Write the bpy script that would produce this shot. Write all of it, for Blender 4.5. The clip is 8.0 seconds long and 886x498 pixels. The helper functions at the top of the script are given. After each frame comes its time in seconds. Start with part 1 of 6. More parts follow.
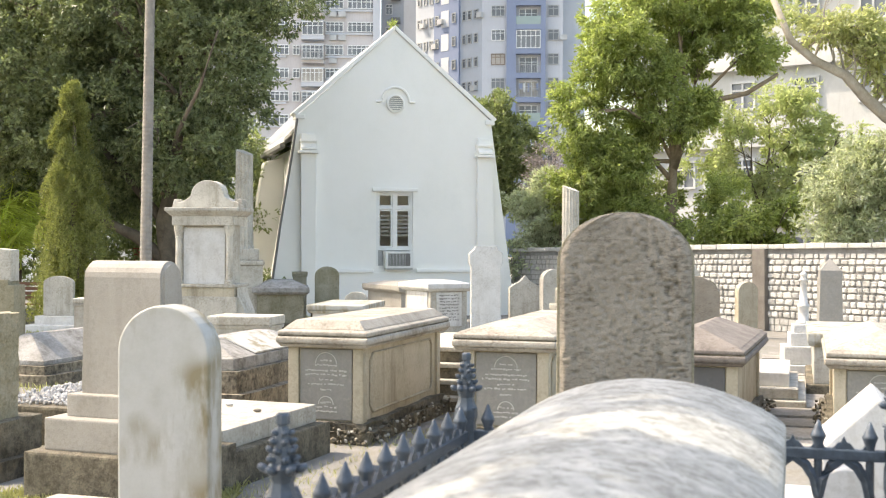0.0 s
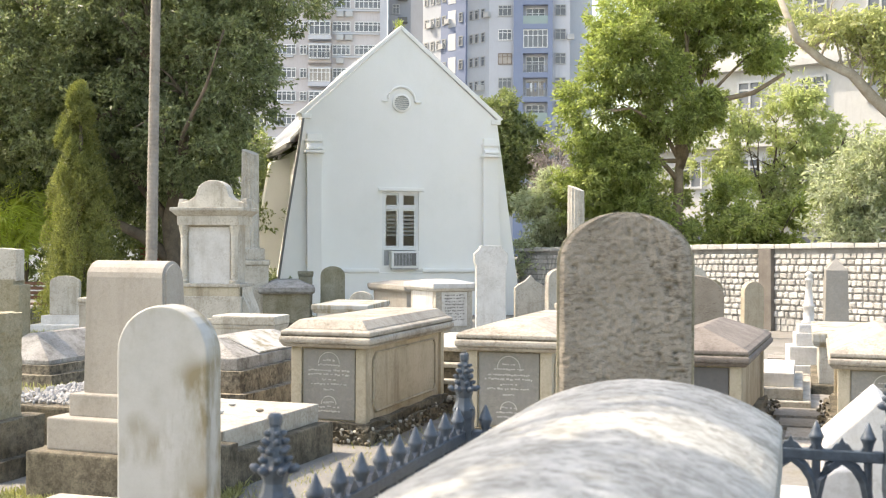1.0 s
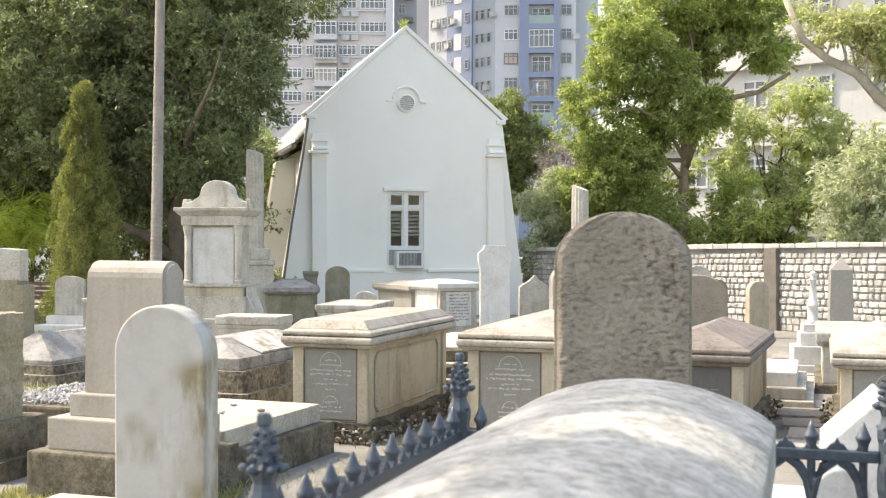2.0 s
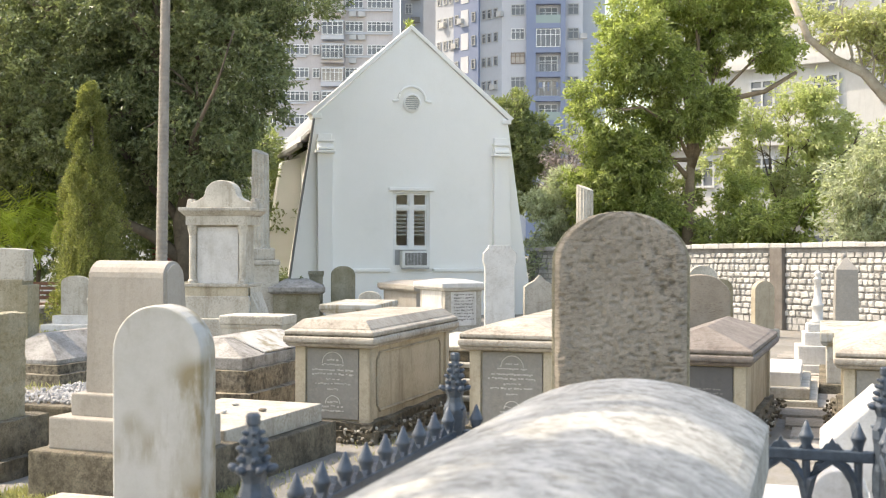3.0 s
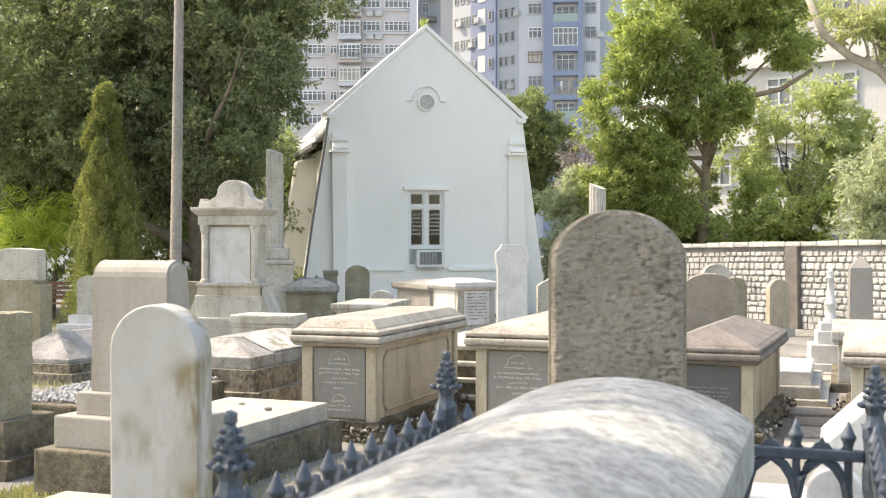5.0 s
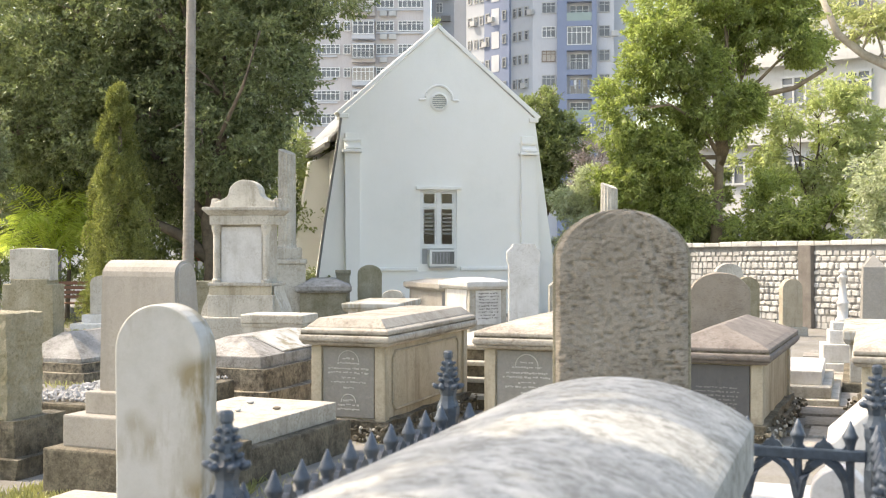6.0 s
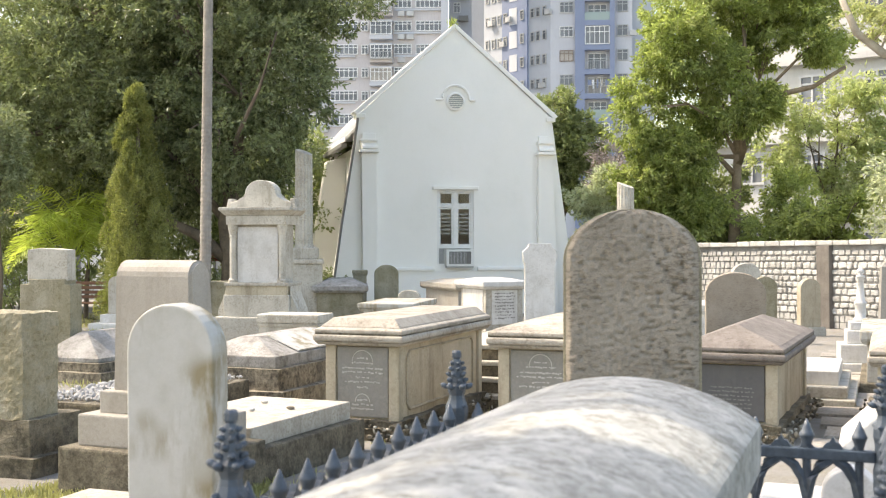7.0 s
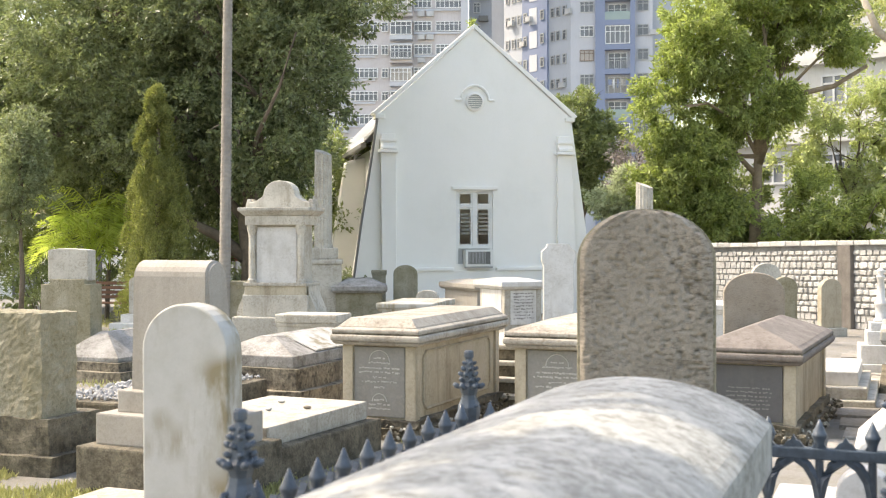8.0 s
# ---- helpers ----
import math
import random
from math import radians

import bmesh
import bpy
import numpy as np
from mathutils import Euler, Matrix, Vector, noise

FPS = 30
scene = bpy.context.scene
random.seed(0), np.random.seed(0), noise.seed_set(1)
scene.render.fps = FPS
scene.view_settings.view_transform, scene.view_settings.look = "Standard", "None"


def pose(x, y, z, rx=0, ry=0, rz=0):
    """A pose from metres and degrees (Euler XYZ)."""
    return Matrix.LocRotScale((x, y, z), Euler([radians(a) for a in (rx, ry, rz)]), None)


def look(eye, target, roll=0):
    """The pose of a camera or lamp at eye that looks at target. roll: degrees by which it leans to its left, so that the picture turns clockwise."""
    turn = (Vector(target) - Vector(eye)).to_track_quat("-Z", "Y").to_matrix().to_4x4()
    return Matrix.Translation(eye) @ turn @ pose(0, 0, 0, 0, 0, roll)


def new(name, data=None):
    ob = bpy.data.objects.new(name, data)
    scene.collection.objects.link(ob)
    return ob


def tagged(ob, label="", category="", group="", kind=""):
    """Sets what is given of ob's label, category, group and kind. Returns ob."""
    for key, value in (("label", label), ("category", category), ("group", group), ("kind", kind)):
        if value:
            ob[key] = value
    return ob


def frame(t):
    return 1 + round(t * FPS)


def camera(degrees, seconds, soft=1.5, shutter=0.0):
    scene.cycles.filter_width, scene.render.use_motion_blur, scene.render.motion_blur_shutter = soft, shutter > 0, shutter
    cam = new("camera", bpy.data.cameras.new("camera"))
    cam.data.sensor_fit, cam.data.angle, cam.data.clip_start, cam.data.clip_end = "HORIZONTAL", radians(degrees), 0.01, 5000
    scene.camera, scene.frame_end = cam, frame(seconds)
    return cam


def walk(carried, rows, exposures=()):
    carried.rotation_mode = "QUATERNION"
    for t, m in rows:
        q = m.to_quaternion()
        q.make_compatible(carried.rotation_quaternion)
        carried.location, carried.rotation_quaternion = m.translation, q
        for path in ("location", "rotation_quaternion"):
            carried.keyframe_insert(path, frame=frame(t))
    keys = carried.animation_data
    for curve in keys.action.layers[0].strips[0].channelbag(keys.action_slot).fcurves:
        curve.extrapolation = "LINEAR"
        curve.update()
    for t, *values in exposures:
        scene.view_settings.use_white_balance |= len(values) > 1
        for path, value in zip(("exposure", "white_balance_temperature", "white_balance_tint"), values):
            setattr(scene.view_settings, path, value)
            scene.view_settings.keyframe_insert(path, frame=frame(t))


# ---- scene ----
# ================= camera and walk =================
cam = camera(41.85, 8.0, soft=1.1)
cam.data.dof.use_dof = True
cam.data.dof.focus_distance = 14.0
cam.data.dof.aperture_fstop = 6.5
EYE, PITCH, ROLL = 1.45, -0.25, 0.25
ROWS = [
    (0.0, 0.0, 0.0, 0.0, 0.0, 0.0, 0.0),
    (0.5, 0.0142, 0.003, 0.0012, 0.183, -0.016, 0.005),
    (1.0, 0.0314, 0.005, 0.0016, 0.355, -0.018, 0.01),
    (1.5, 0.0501, 0.006, 0.0014, 0.507, -0.022, -0.035),
    (3.0, 0.1085, 0.006, 0.0020, 1.033, -0.041, -0.085),
    (3.5, 0.1288, 0.006, 0.0016, 1.198, -0.054, -0.120),
    (4.0, 0.1512, 0.0055, 0.0014, 1.401, -0.058, -0.147),
    (4.5, 0.1756, 0.005, 0.0016, 1.646, -0.068, -0.179),
    (6.0, 0.2404, 0.002, 0.0013, 2.636, -0.103, -0.262),
    (6.5, 0.2559, 0.001, 0.0014, 3.039, -0.106, -0.282),
    (7.0, 0.2728, -0.001, 0.0012, 3.532, -0.107, -0.308),
    (7.5, 0.2865, -0.004, 0.0012, 4.029, -0.102, -0.326),
    (8.0, 0.3, -0.0055, 0.0008, 4.533, -0.098, -0.327),
]
walk(cam, [(t, pose(x, y, EYE + z, 0, 0, yaw) @ pose(0, 0, 0, 90 + PITCH + pitch) @ pose(0, 0, 0, 0, 0, ROLL + roll))
           for t, x, y, z, yaw, pitch, roll in ROWS],
     [(0.0, 1.62, 7600, 13), (3.0, 1.50, 7600, 13), (8.0, 1.54, 7600, 13)])

# ================= world, sun, exposure =================
SUN_ELEV, SUN_AZ = 52.0, -76.0      # azimuth: degrees from +y towards +x
world = bpy.data.worlds.new("sky")
scene.world = world
world.use_nodes = True
wn = world.node_tree.nodes
sky = wn.new("ShaderNodeTexSky")
sky.sky_type = "NISHITA"
sky.sun_disc = False
sky.sun_elevation = radians(SUN_ELEV)
sky.sun_rotation = radians(SUN_AZ)
sky.dust_density = 3.0
sky.air_density = 1.3
wn["Background"].inputs[1].default_value = 0.15
world.node_tree.links.new(sky.outputs[0], wn["Background"].inputs[0])
sun_data = bpy.data.lights.new("sun", "SUN")
sun_data.energy, sun_data.angle, sun_data.color = 1.92, radians(0.53), (1.0, 0.955, 0.89)
sun = new("sun", sun_data)
sa, se = radians(SUN_AZ), radians(SUN_ELEV)
sun.matrix_basis = look((0, 0, 30), (-30 * math.sin(sa) * math.cos(se), -30 * math.cos(sa) * math.cos(se), 30 - 30 * math.sin(se)))


# ================= materials =================
def shader(name, rough=0.8, metal=0.0):
    m = bpy.data.materials.new(name)
    m.use_nodes = True
    b = m.node_tree.nodes["Principled BSDF"]
    b.inputs["Roughness"].default_value, b.inputs["Metallic"].default_value = rough, metal
    return m, m.node_tree.nodes, m.node_tree.links, b


def noise_node(n, l, scale, detail=4.0, rough=0.6, stretch=(1, 1, 1)):
    geo = n.new("ShaderNodeNewGeometry")
    mp = n.new("ShaderNodeMapping")
    mp.inputs["Scale"].default_value = stretch
    l.new(geo.outputs["Position"], mp.inputs["Vector"])
    t = n.new("ShaderNodeTexNoise")
    t.inputs["Scale"].default_value, t.inputs["Detail"].default_value, t.inputs["Roughness"].default_value = scale, detail, rough
    l.new(mp.outputs[0], t.inputs["Vector"])
    return t.outputs["Fac"]


def ramp(n, l, fac, lo, hi):
    r = n.new("ShaderNodeMapRange")
    r.inputs["From Min"].default_value, r.inputs["From Max"].default_value = lo, hi
    l.new(fac, r.inputs["Value"])
    return r.outputs[0]


def mix(n, l, fac, a, b, blend="MIX"):
    m = n.new("ShaderNodeMix")
    m.data_type, m.blend_type = "RGBA", blend
    for v, key in ((fac, 0), (a, 6), (b, 7)):
        if hasattr(v, "node"):
            l.new(v, m.inputs[key])
        elif key == 0:
            m.inputs[0].default_value = v
        else:
            m.inputs[key].default_value = (*v, 1)
    return m.outputs[2]


def stone(name, base, alt, stain=(0.1, 0.09, 0.07), stain_lo=0.56, stain_hi=0.75, stain_amt=0.7, grain=90.0, grain_amt=0.25,
          rough=0.85, bump=0.25, streak=0.4, blotch=2.5, vary=0.15, bump_scale=None, lichen=0.0, lichen_scale=40.0):
    """Weathered stone: two-scale colour, blotchy stains, vertical run-off streaks, grain relief."""
    m, n, l, b = shader(name, rough)
    big = noise_node(n, l, blotch, 8, 0.68)
    mid = noise_node(n, l, blotch * 5.3, 7, 0.7)
    fine = noise_node(n, l, grain, 3, 0.7)
    col = mix(n, l, ramp(n, l, big, 0.35, 0.65), base, alt)
    col = mix(n, l, ramp(n, l, fine, 0.35, 0.75), col, mix(n, l, 1 - grain_amt, (0, 0, 0), col))
    st = n.new("ShaderNodeMath")
    st.operation = "MULTIPLY"
    l.new(ramp(n, l, big, stain_lo - 0.08, stain_hi), st.inputs[0])
    l.new(ramp(n, l, mid, 0.38, 0.62), st.inputs[1])
    am = n.new("ShaderNodeMath")
    am.operation = "MULTIPLY"
    am.inputs[1].default_value = stain_amt
    l.new(st.outputs[0], am.inputs[0])
    col = mix(n, l, am.outputs[0], col, stain)
    run = noise_node(n, l, 9.0, 4, 0.6, (1, 1, 0.12))
    ra = n.new("ShaderNodeMath")
    ra.operation = "MULTIPLY"
    ra.inputs[1].default_value = streak
    l.new(ramp(n, l, run, 0.52, 0.72), ra.inputs[0])
    col = mix(n, l, ra.outputs[0], col, stain)
    if lichen:
        spots = noise_node(n, l, lichen_scale, 7, 0.72)
        area = noise_node(n, l, blotch * 1.7, 3, 0.5, (1.0, 1.0, 1.6))
        sm = n.new("ShaderNodeMath")
        sm.operation = "MULTIPLY"
        l.new(ramp(n, l, spots, 0.47, 0.60), sm.inputs[0])
        l.new(ramp_to(n, l, ramp(n, l, area, 0.38, 0.62), lichen * 0.25, lichen), sm.inputs[1])
        col = mix(n, l, sm.outputs[0], col, stain)
    oi = n.new("ShaderNodeObjectInfo")
    hv = n.new("ShaderNodeHueSaturation")
    l.new(ramp_to(n, l, oi.outputs["Random"], 1 - vary, 1 + vary), hv.inputs["Value"])
    l.new(col, hv.inputs["Color"])
    l.new(hv.outputs[0], b.inputs["Base Color"])
    bp = n.new("ShaderNodeBump")
    bp.inputs["Strength"].default_value, bp.inputs["Distance"].default_value = bump, 0.012
    l.new(noise_node(n, l, bump_scale or grain * 0.5, 5, 0.7), bp.inputs["Height"])
    l.new(bp.outputs[0], b.inputs["Normal"])
    return m


def ramp_to(n, l, fac, lo, hi):
    r = n.new("ShaderNodeMapRange")
    r.inputs["To Min"].default_value, r.inputs["To Max"].default_value = lo, hi
    l.new(fac, r.inputs["Value"])
    return r.outputs[0]


def plain(name, col, rough=0.6, metal=0.0, vary=0.12, scale=14.0, bump=0.1):
    m, n, l, b = shader(name, rough, metal)
    f = noise_node(n, l, scale, 4)
    c = mix(n, l, ramp(n, l, f, 0.3, 0.7), tuple(v * (1 - vary) for v in col), tuple(min(1, v * (1 + vary)) for v in col))
    l.new(c, b.inputs["Base Color"])
    bp = n.new("ShaderNodeBump")
    bp.inputs["Strength"].default_value, bp.inputs["Distance"].default_value = bump, 0.004
    l.new(noise_node(n, l, scale * 6, 3), bp.inputs["Height"])
    l.new(bp.outputs[0], b.inputs["Normal"])
    return m


def leafy(name, dark, light, trans=0.35):
    m, n, l, b = shader(name, 0.45)
    geo = n.new("ShaderNodeNewGeometry")
    big = noise_node(n, l, 0.9, 3)
    c = mix(n, l, geo.outputs["Random Per Island"], dark, light)
    c = mix(n, l, ramp(n, l, big, 0.48, 0.85), c, light)
    l.new(c, b.inputs["Base Color"])
    tr = n.new("ShaderNodeBsdfTranslucent")
    l.new(mix(n, l, 0.6, c, (light[0] * 1.3, light[1] * 1.4, light[2] * 0.8)), tr.inputs["Color"])
    ms = n.new("ShaderNodeMixShader")
    ms.inputs[0].default_value = trans
    l.new(b.outputs[0], ms.inputs[1])
    l.new(tr.outputs[0], ms.inputs[2])
    l.new(ms.outputs[0], n["Material Output"].inputs[0])
    return m


M_PAINT = stone("white_painted_render", (0.90, 0.895, 0.85), (0.865, 0.865, 0.815), (0.5, 0.5, 0.45), 0.6, 0.9, 0.16, 60, 0.03, 0.7, 0.10, 0.02, 0.7, 0.0, lichen=0.03)
M_BUFF = stone("buff_sandstone", (0.50, 0.45, 0.345), (0.42, 0.37, 0.27), (0.14, 0.115, 0.07), 0.55, 0.82, 0.5, 120, 0.12, 0.9, 0.2, 0.5, 2.6, 0.06, lichen=0.28, lichen_scale=45.0)
M_LID = stone("weathered_lid_stone", (0.45, 0.42, 0.36), (0.37, 0.34, 0.285), (0.14, 0.11, 0.08), 0.52, 0.68, 0.65, 120, 0.15, 0.9, 0.3, 0.0, 3.0, 0.08, lichen=0.55, lichen_scale=38.0)
M_LIDDARK = stone("purple_brown_lid_stone", (0.245, 0.22, 0.195), (0.195, 0.17, 0.15), (0.105, 0.09, 0.075), 0.50, 0.68, 0.6, 120, 0.2, 0.9, 0.35, 0.0, 4.5, 0.06, lichen=0.65, lichen_scale=30.0)
M_GRANITE = stone("light_granite", (0.43, 0.405, 0.36), (0.37, 0.345, 0.30), (0.16, 0.14, 0.10), 0.6, 0.85, 0.35, 220, 0.35, 0.75, 0.25, 0.25, 1.5, 0.06, lichen=0.25)
def pecked_granite():
    m = stone("rough_brown_granite", (0.365, 0.325, 0.265), (0.305, 0.27, 0.215), (0.14, 0.11, 0.08), 0.5, 0.75, 0.4, 160, 0.3, 0.9, 0.5, 0.1, 4.0, 0.05)
    n, l = m.node_tree.nodes, m.node_tree.links
    b = n["Principled BSDF"]
    old = b.inputs["Base Color"].links[0].from_socket
    # Short dark flecks put the shade of the pecked pits into the colour.
    pit_shade = noise_node(n, l, 1.0, 3, 0.65, (34, 34, 95))
    patch = noise_node(n, l, 5.0, 3, 0.5)
    add = n.new("ShaderNodeMath")
    add.operation = "ADD"
    l.new(pit_shade, add.inputs[0])
    l.new(ramp_to(n, l, ramp(n, l, patch, 0.35, 0.65), -0.045, 0.10), add.inputs[1])
    col = mix(n, l, ramp(n, l, add.outputs[0], 0.56, 0.70), old, (0.20, 0.17, 0.13))
    l.new(col, b.inputs["Base Color"])
    return m


M_ROUGHGRAN = pecked_granite()


def streaked_marble():
    """White marble with brown-green stains that run down in soft patches."""
    m = stone("stained_white_marble", (0.49, 0.49, 0.46), (0.42, 0.42, 0.39), (0.3, 0.275, 0.2), 0.52, 0.75, 0.45, 150, 0.06, 0.6, 0.1, 0.1, 2.0, 0.06, lichen=0.06)
    n, l = m.node_tree.nodes, m.node_tree.links
    b = n["Principled BSDF"]
    old = b.inputs["Base Color"].links[0].from_socket
    runs = noise_node(n, l, 11.0, 5, 0.6, (1, 1, 0.30))
    area = noise_node(n, l, 2.3, 2, 0.5)
    k = n.new("ShaderNodeMath")
    k.operation = "MULTIPLY"
    l.new(ramp(n, l, runs, 0.42, 0.60), k.inputs[0])
    l.new(ramp(n, l, area, 0.40, 0.52), k.inputs[1])
    l.new(mix(n, l, k.outputs[0], old, (0.24, 0.205, 0.125)), b.inputs["Base Color"])
    return m


M_MARBLE = streaked_marble()
M_WHITE = stone("clean_white_marble", (0.66, 0.655, 0.63), (0.55, 0.545, 0.52), (0.30, 0.275, 0.22), 0.57, 0.82, 0.5, 150, 0.05, 0.5, 0.08, 0.3, 2.6, 0.06, lichen=0.35)
M_PALE = stone("pale_limestone", (0.54, 0.52, 0.455), (0.45, 0.425, 0.365), (0.17, 0.145, 0.10), 0.54, 0.78, 0.6, 130, 0.12, 0.85, 0.25, 0.45, 2.8, 0.1, lichen=0.48, lichen_scale=40.0)
M_MOSSY = stone("mossy_dark_stone", (0.25, 0.22, 0.16), (0.14, 0.122, 0.085), (0.045, 0.04, 0.028), 0.45, 0.56, 0.9, 80, 0.3, 0.95, 0.6, 0.4, 4.0, 0.15, lichen=0.6)
M_GREENSTONE = stone("green_mossed_stone", (0.42, 0.385, 0.29), (0.31, 0.285, 0.19), (0.14, 0.12, 0.06), 0.5, 0.75, 0.6, 140, 0.4, 0.95, 0.8, 0.35, 3.0, 0.12, lichen=0.6)
M_BARREL = stone("lichened_ledger_stone", (0.56, 0.555, 0.51), (0.43, 0.425, 0.385), (0.17, 0.165, 0.135), 0.46, 0.60, 0.75, 110, 0.15, 0.85, 0.4, 0.0, 6.5, 0.0, lichen=0.8, lichen_scale=30.0)
M_SLATE = stone("grey_slate_tablet", (0.29, 0.28, 0.255), (0.215, 0.21, 0.19), (0.38, 0.355, 0.30), 0.50, 0.68, 0.6, 150, 0.15, 0.6, 0.2, 0.25, 7.0, 0.05, lichen=0.4)
M_DARKSLATE = stone("dark_slate_tablet", (0.12, 0.12, 0.12), (0.09, 0.09, 0.09), (0.2, 0.19, 0.17), 0.55, 0.8, 0.4, 150, 0.1, 0.5, 0.1, 0.2, 5.0, 0.05)
M_GREYLID = stone("grey_stained_lid_stone", (0.40, 0.39, 0.365), (0.31, 0.30, 0.275), (0.09, 0.08, 0.065), 0.47, 0.62, 0.75, 120, 0.15, 0.9, 0.3, 0.1, 3.5, 0.08, lichen=0.5, lichen_scale=55.0)
M_TANBASE = stone("black_stained_tan_base", (0.40, 0.35, 0.26), (0.26, 0.225, 0.16), (0.045, 0.038, 0.028), 0.42, 0.50, 0.97, 110, 0.15, 0.9, 0.3, 0.6, 2.6, 0.1, lichen=0.6)
M_LETTER = plain("pale_cut_lettering", (0.50, 0.485, 0.44), 0.8)
M_INK = plain("dark_cut_lettering", (0.24, 0.235, 0.22), 0.8)
M_RUBBLE = stone("pale_rubble_stone", (0.60, 0.595, 0.565), (0.47, 0.465, 0.435), (0.2, 0.185, 0.15), 0.52, 0.74, 0.6, 50, 0.18, 0.95, 0.6, 0.05, 2.4, 0.18, lichen=0.4)
M_MORTAR = stone("grey_mortar", (0.37, 0.365, 0.345), (0.27, 0.265, 0.25), (0.1, 0.09, 0.07), 0.5, 0.75, 0.5, 60, 0.3, 0.95, 0.6, 0.1, 3.0, 0.0)
M_IRON = plain("blue_black_painted_iron", (0.068, 0.088, 0.11), 0.36, 0.0, 0.3, 40, 0.25)
M_GLASS = plain("dark_window_glass", (0.03, 0.035, 0.035), 0.06, 0.0, 0.1, 3, 0.0)
M_CLEAR = plain("clear_window_glass", (0.9, 0.92, 0.91), 0.02, 0, 0.02, 3, 0)
M_CLEAR.node_tree.nodes["Principled BSDF"].inputs["Transmission Weight"].default_value = 1.0
M_FRAME = plain("white_painted_wood", (0.76, 0.77, 0.74), 0.5, 0, 0.04)
M_TOWERFRAME = plain("grey_white_window_metal", (0.50, 0.51, 0.50), 0.5, 0, 0.12, 2)
M_PEBBLE = stone("white_and_grey_pebbles", (0.56, 0.56, 0.55), (0.40, 0.40, 0.39), (0.25, 0.24, 0.22), 0.5, 0.7, 0.6, 90, 0.2, 0.8, 0.2, 0.0, 9.0, 0.1, lichen=0.5)
M_GREY = plain("grey_metal", (0.42, 0.43, 0.42), 0.5, 0.0, 0.15)
M_PIPE = plain("dark_grey_downpipe", (0.16, 0.16, 0.15), 0.6)
M_ROOF = plain("white_roof_sheet", (0.74, 0.74, 0.72), 0.6, 0, 0.06, 2)
M_BARK = stone("grey_brown_bark", (0.22, 0.18, 0.13), (0.14, 0.11, 0.08), (0.06, 0.05, 0.035), 0.5, 0.7, 0.6, 60, 0.3, 0.95, 0.8, 0.5, 3.0, 0.1)
M_TANBARK = stone("tan_brown_bark", (0.36, 0.28, 0.19), (0.25, 0.19, 0.125), (0.09, 0.07, 0.05), 0.5, 0.75, 0.5, 60, 0.3, 0.95, 0.7, 0.3, 3.0, 0.05)
M_POLE = stone("grey_concrete_pole", (0.345, 0.315, 0.27), (0.275, 0.25, 0.215), (0.13, 0.11, 0.09), 0.55, 0.8, 0.5, 60, 0.2, 0.9, 0.3, 0.5, 2.0, 0.0)
M_LEAFDARK = leafy("dark_green_leaves", (0.032, 0.042, 0.026), (0.30, 0.345, 0.18), 0.36)
M_LEAFBRIGHT = leafy("bright_green_leaves", (0.050, 0.066, 0.028), (0.46, 0.525, 0.19), 0.46)
M_LEAFMID = leafy("mid_green_leaves", (0.085, 0.108, 0.05), (0.30, 0.345, 0.155), 0.42)
M_LEAFGREY = leafy("silvery_green_leaves", (0.18, 0.21, 0.15), (0.60, 0.63, 0.48), 0.45)
M_LEAFPALE = leafy("pale_yellow_green_leaves", (0.21, 0.25, 0.12), (0.56, 0.60, 0.33), 0.5)
M_LEAFYELLOW = leafy("yellow_green_leaves", (0.25, 0.28, 0.12), (0.54, 0.55, 0.31), 0.5)
M_CYPRESS = leafy("cypress_leaves", (0.062, 0.078, 0.028), (0.35, 0.37, 0.125), 0.36)
M_LEAFDULL = leafy("dull_grey_green_leaves", (0.09, 0.11, 0.065), (0.32, 0.36, 0.22), 0.4)
M_PALM = leafy("sunlit_palm_leaves", (0.16, 0.22, 0.05), (0.58, 0.66, 0.17), 0.5)
M_PIER = stone("dark_rendered_pier", (0.22, 0.20, 0.175), (0.16, 0.145, 0.125), (0.08, 0.07, 0.06), 0.5, 0.75, 0.5, 60, 0.3, 0.95, 0.5, 0.3, 3.0, 0.0)
M_GRASS = leafy("grass_blades", (0.23, 0.245, 0.095), (0.47, 0.455, 0.22), 0.3)


def ground_material():
    m, n, l, b = shader("dusty_soil_and_paving", 0.95)
    big, mid, fine = noise_node(n, l, 0.6, 5), noise_node(n, l, 5, 5), noise_node(n, l, 60, 4, 0.7)
    c = mix(n, l, ramp(n, l, big, 0.4, 0.6), (0.25, 0.243, 0.225), (0.175, 0.166, 0.142))
    c = mix(n, l, ramp(n, l, mid, 0.45, 0.7), c, (0.185, 0.17, 0.13))
    c = mix(n, l, ramp(n, l, fine, 0.45, 0.85), c, (0.29, 0.282, 0.262))
    l.new(c, b.inputs["Base Color"])
    bp = n.new("ShaderNodeBump")
    bp.inputs["Strength"].default_value, bp.inputs["Distance"].default_value = 0.6, 0.02
    l.new(noise_node(n, l, 25, 5, 0.7), bp.inputs["Height"])
    l.new(bp.outputs[0], b.inputs["Normal"])
    return m


M_GROUND = ground_material()


# ================= mesh helpers =================
def gz(y):
    """Height of the gently falling ground."""
    return -0.018 * max(0.0, min(y, 60) - 8.0)


def thing(name, x, y, rz, label, category, group="", z=None):
    ob = new(name)
    ob.empty_display_size = 0.2
    ob.matrix_basis = pose(x, y, gz(y) if z is None else z, 0, 0, rz)
    return tagged(ob, label, category, group)


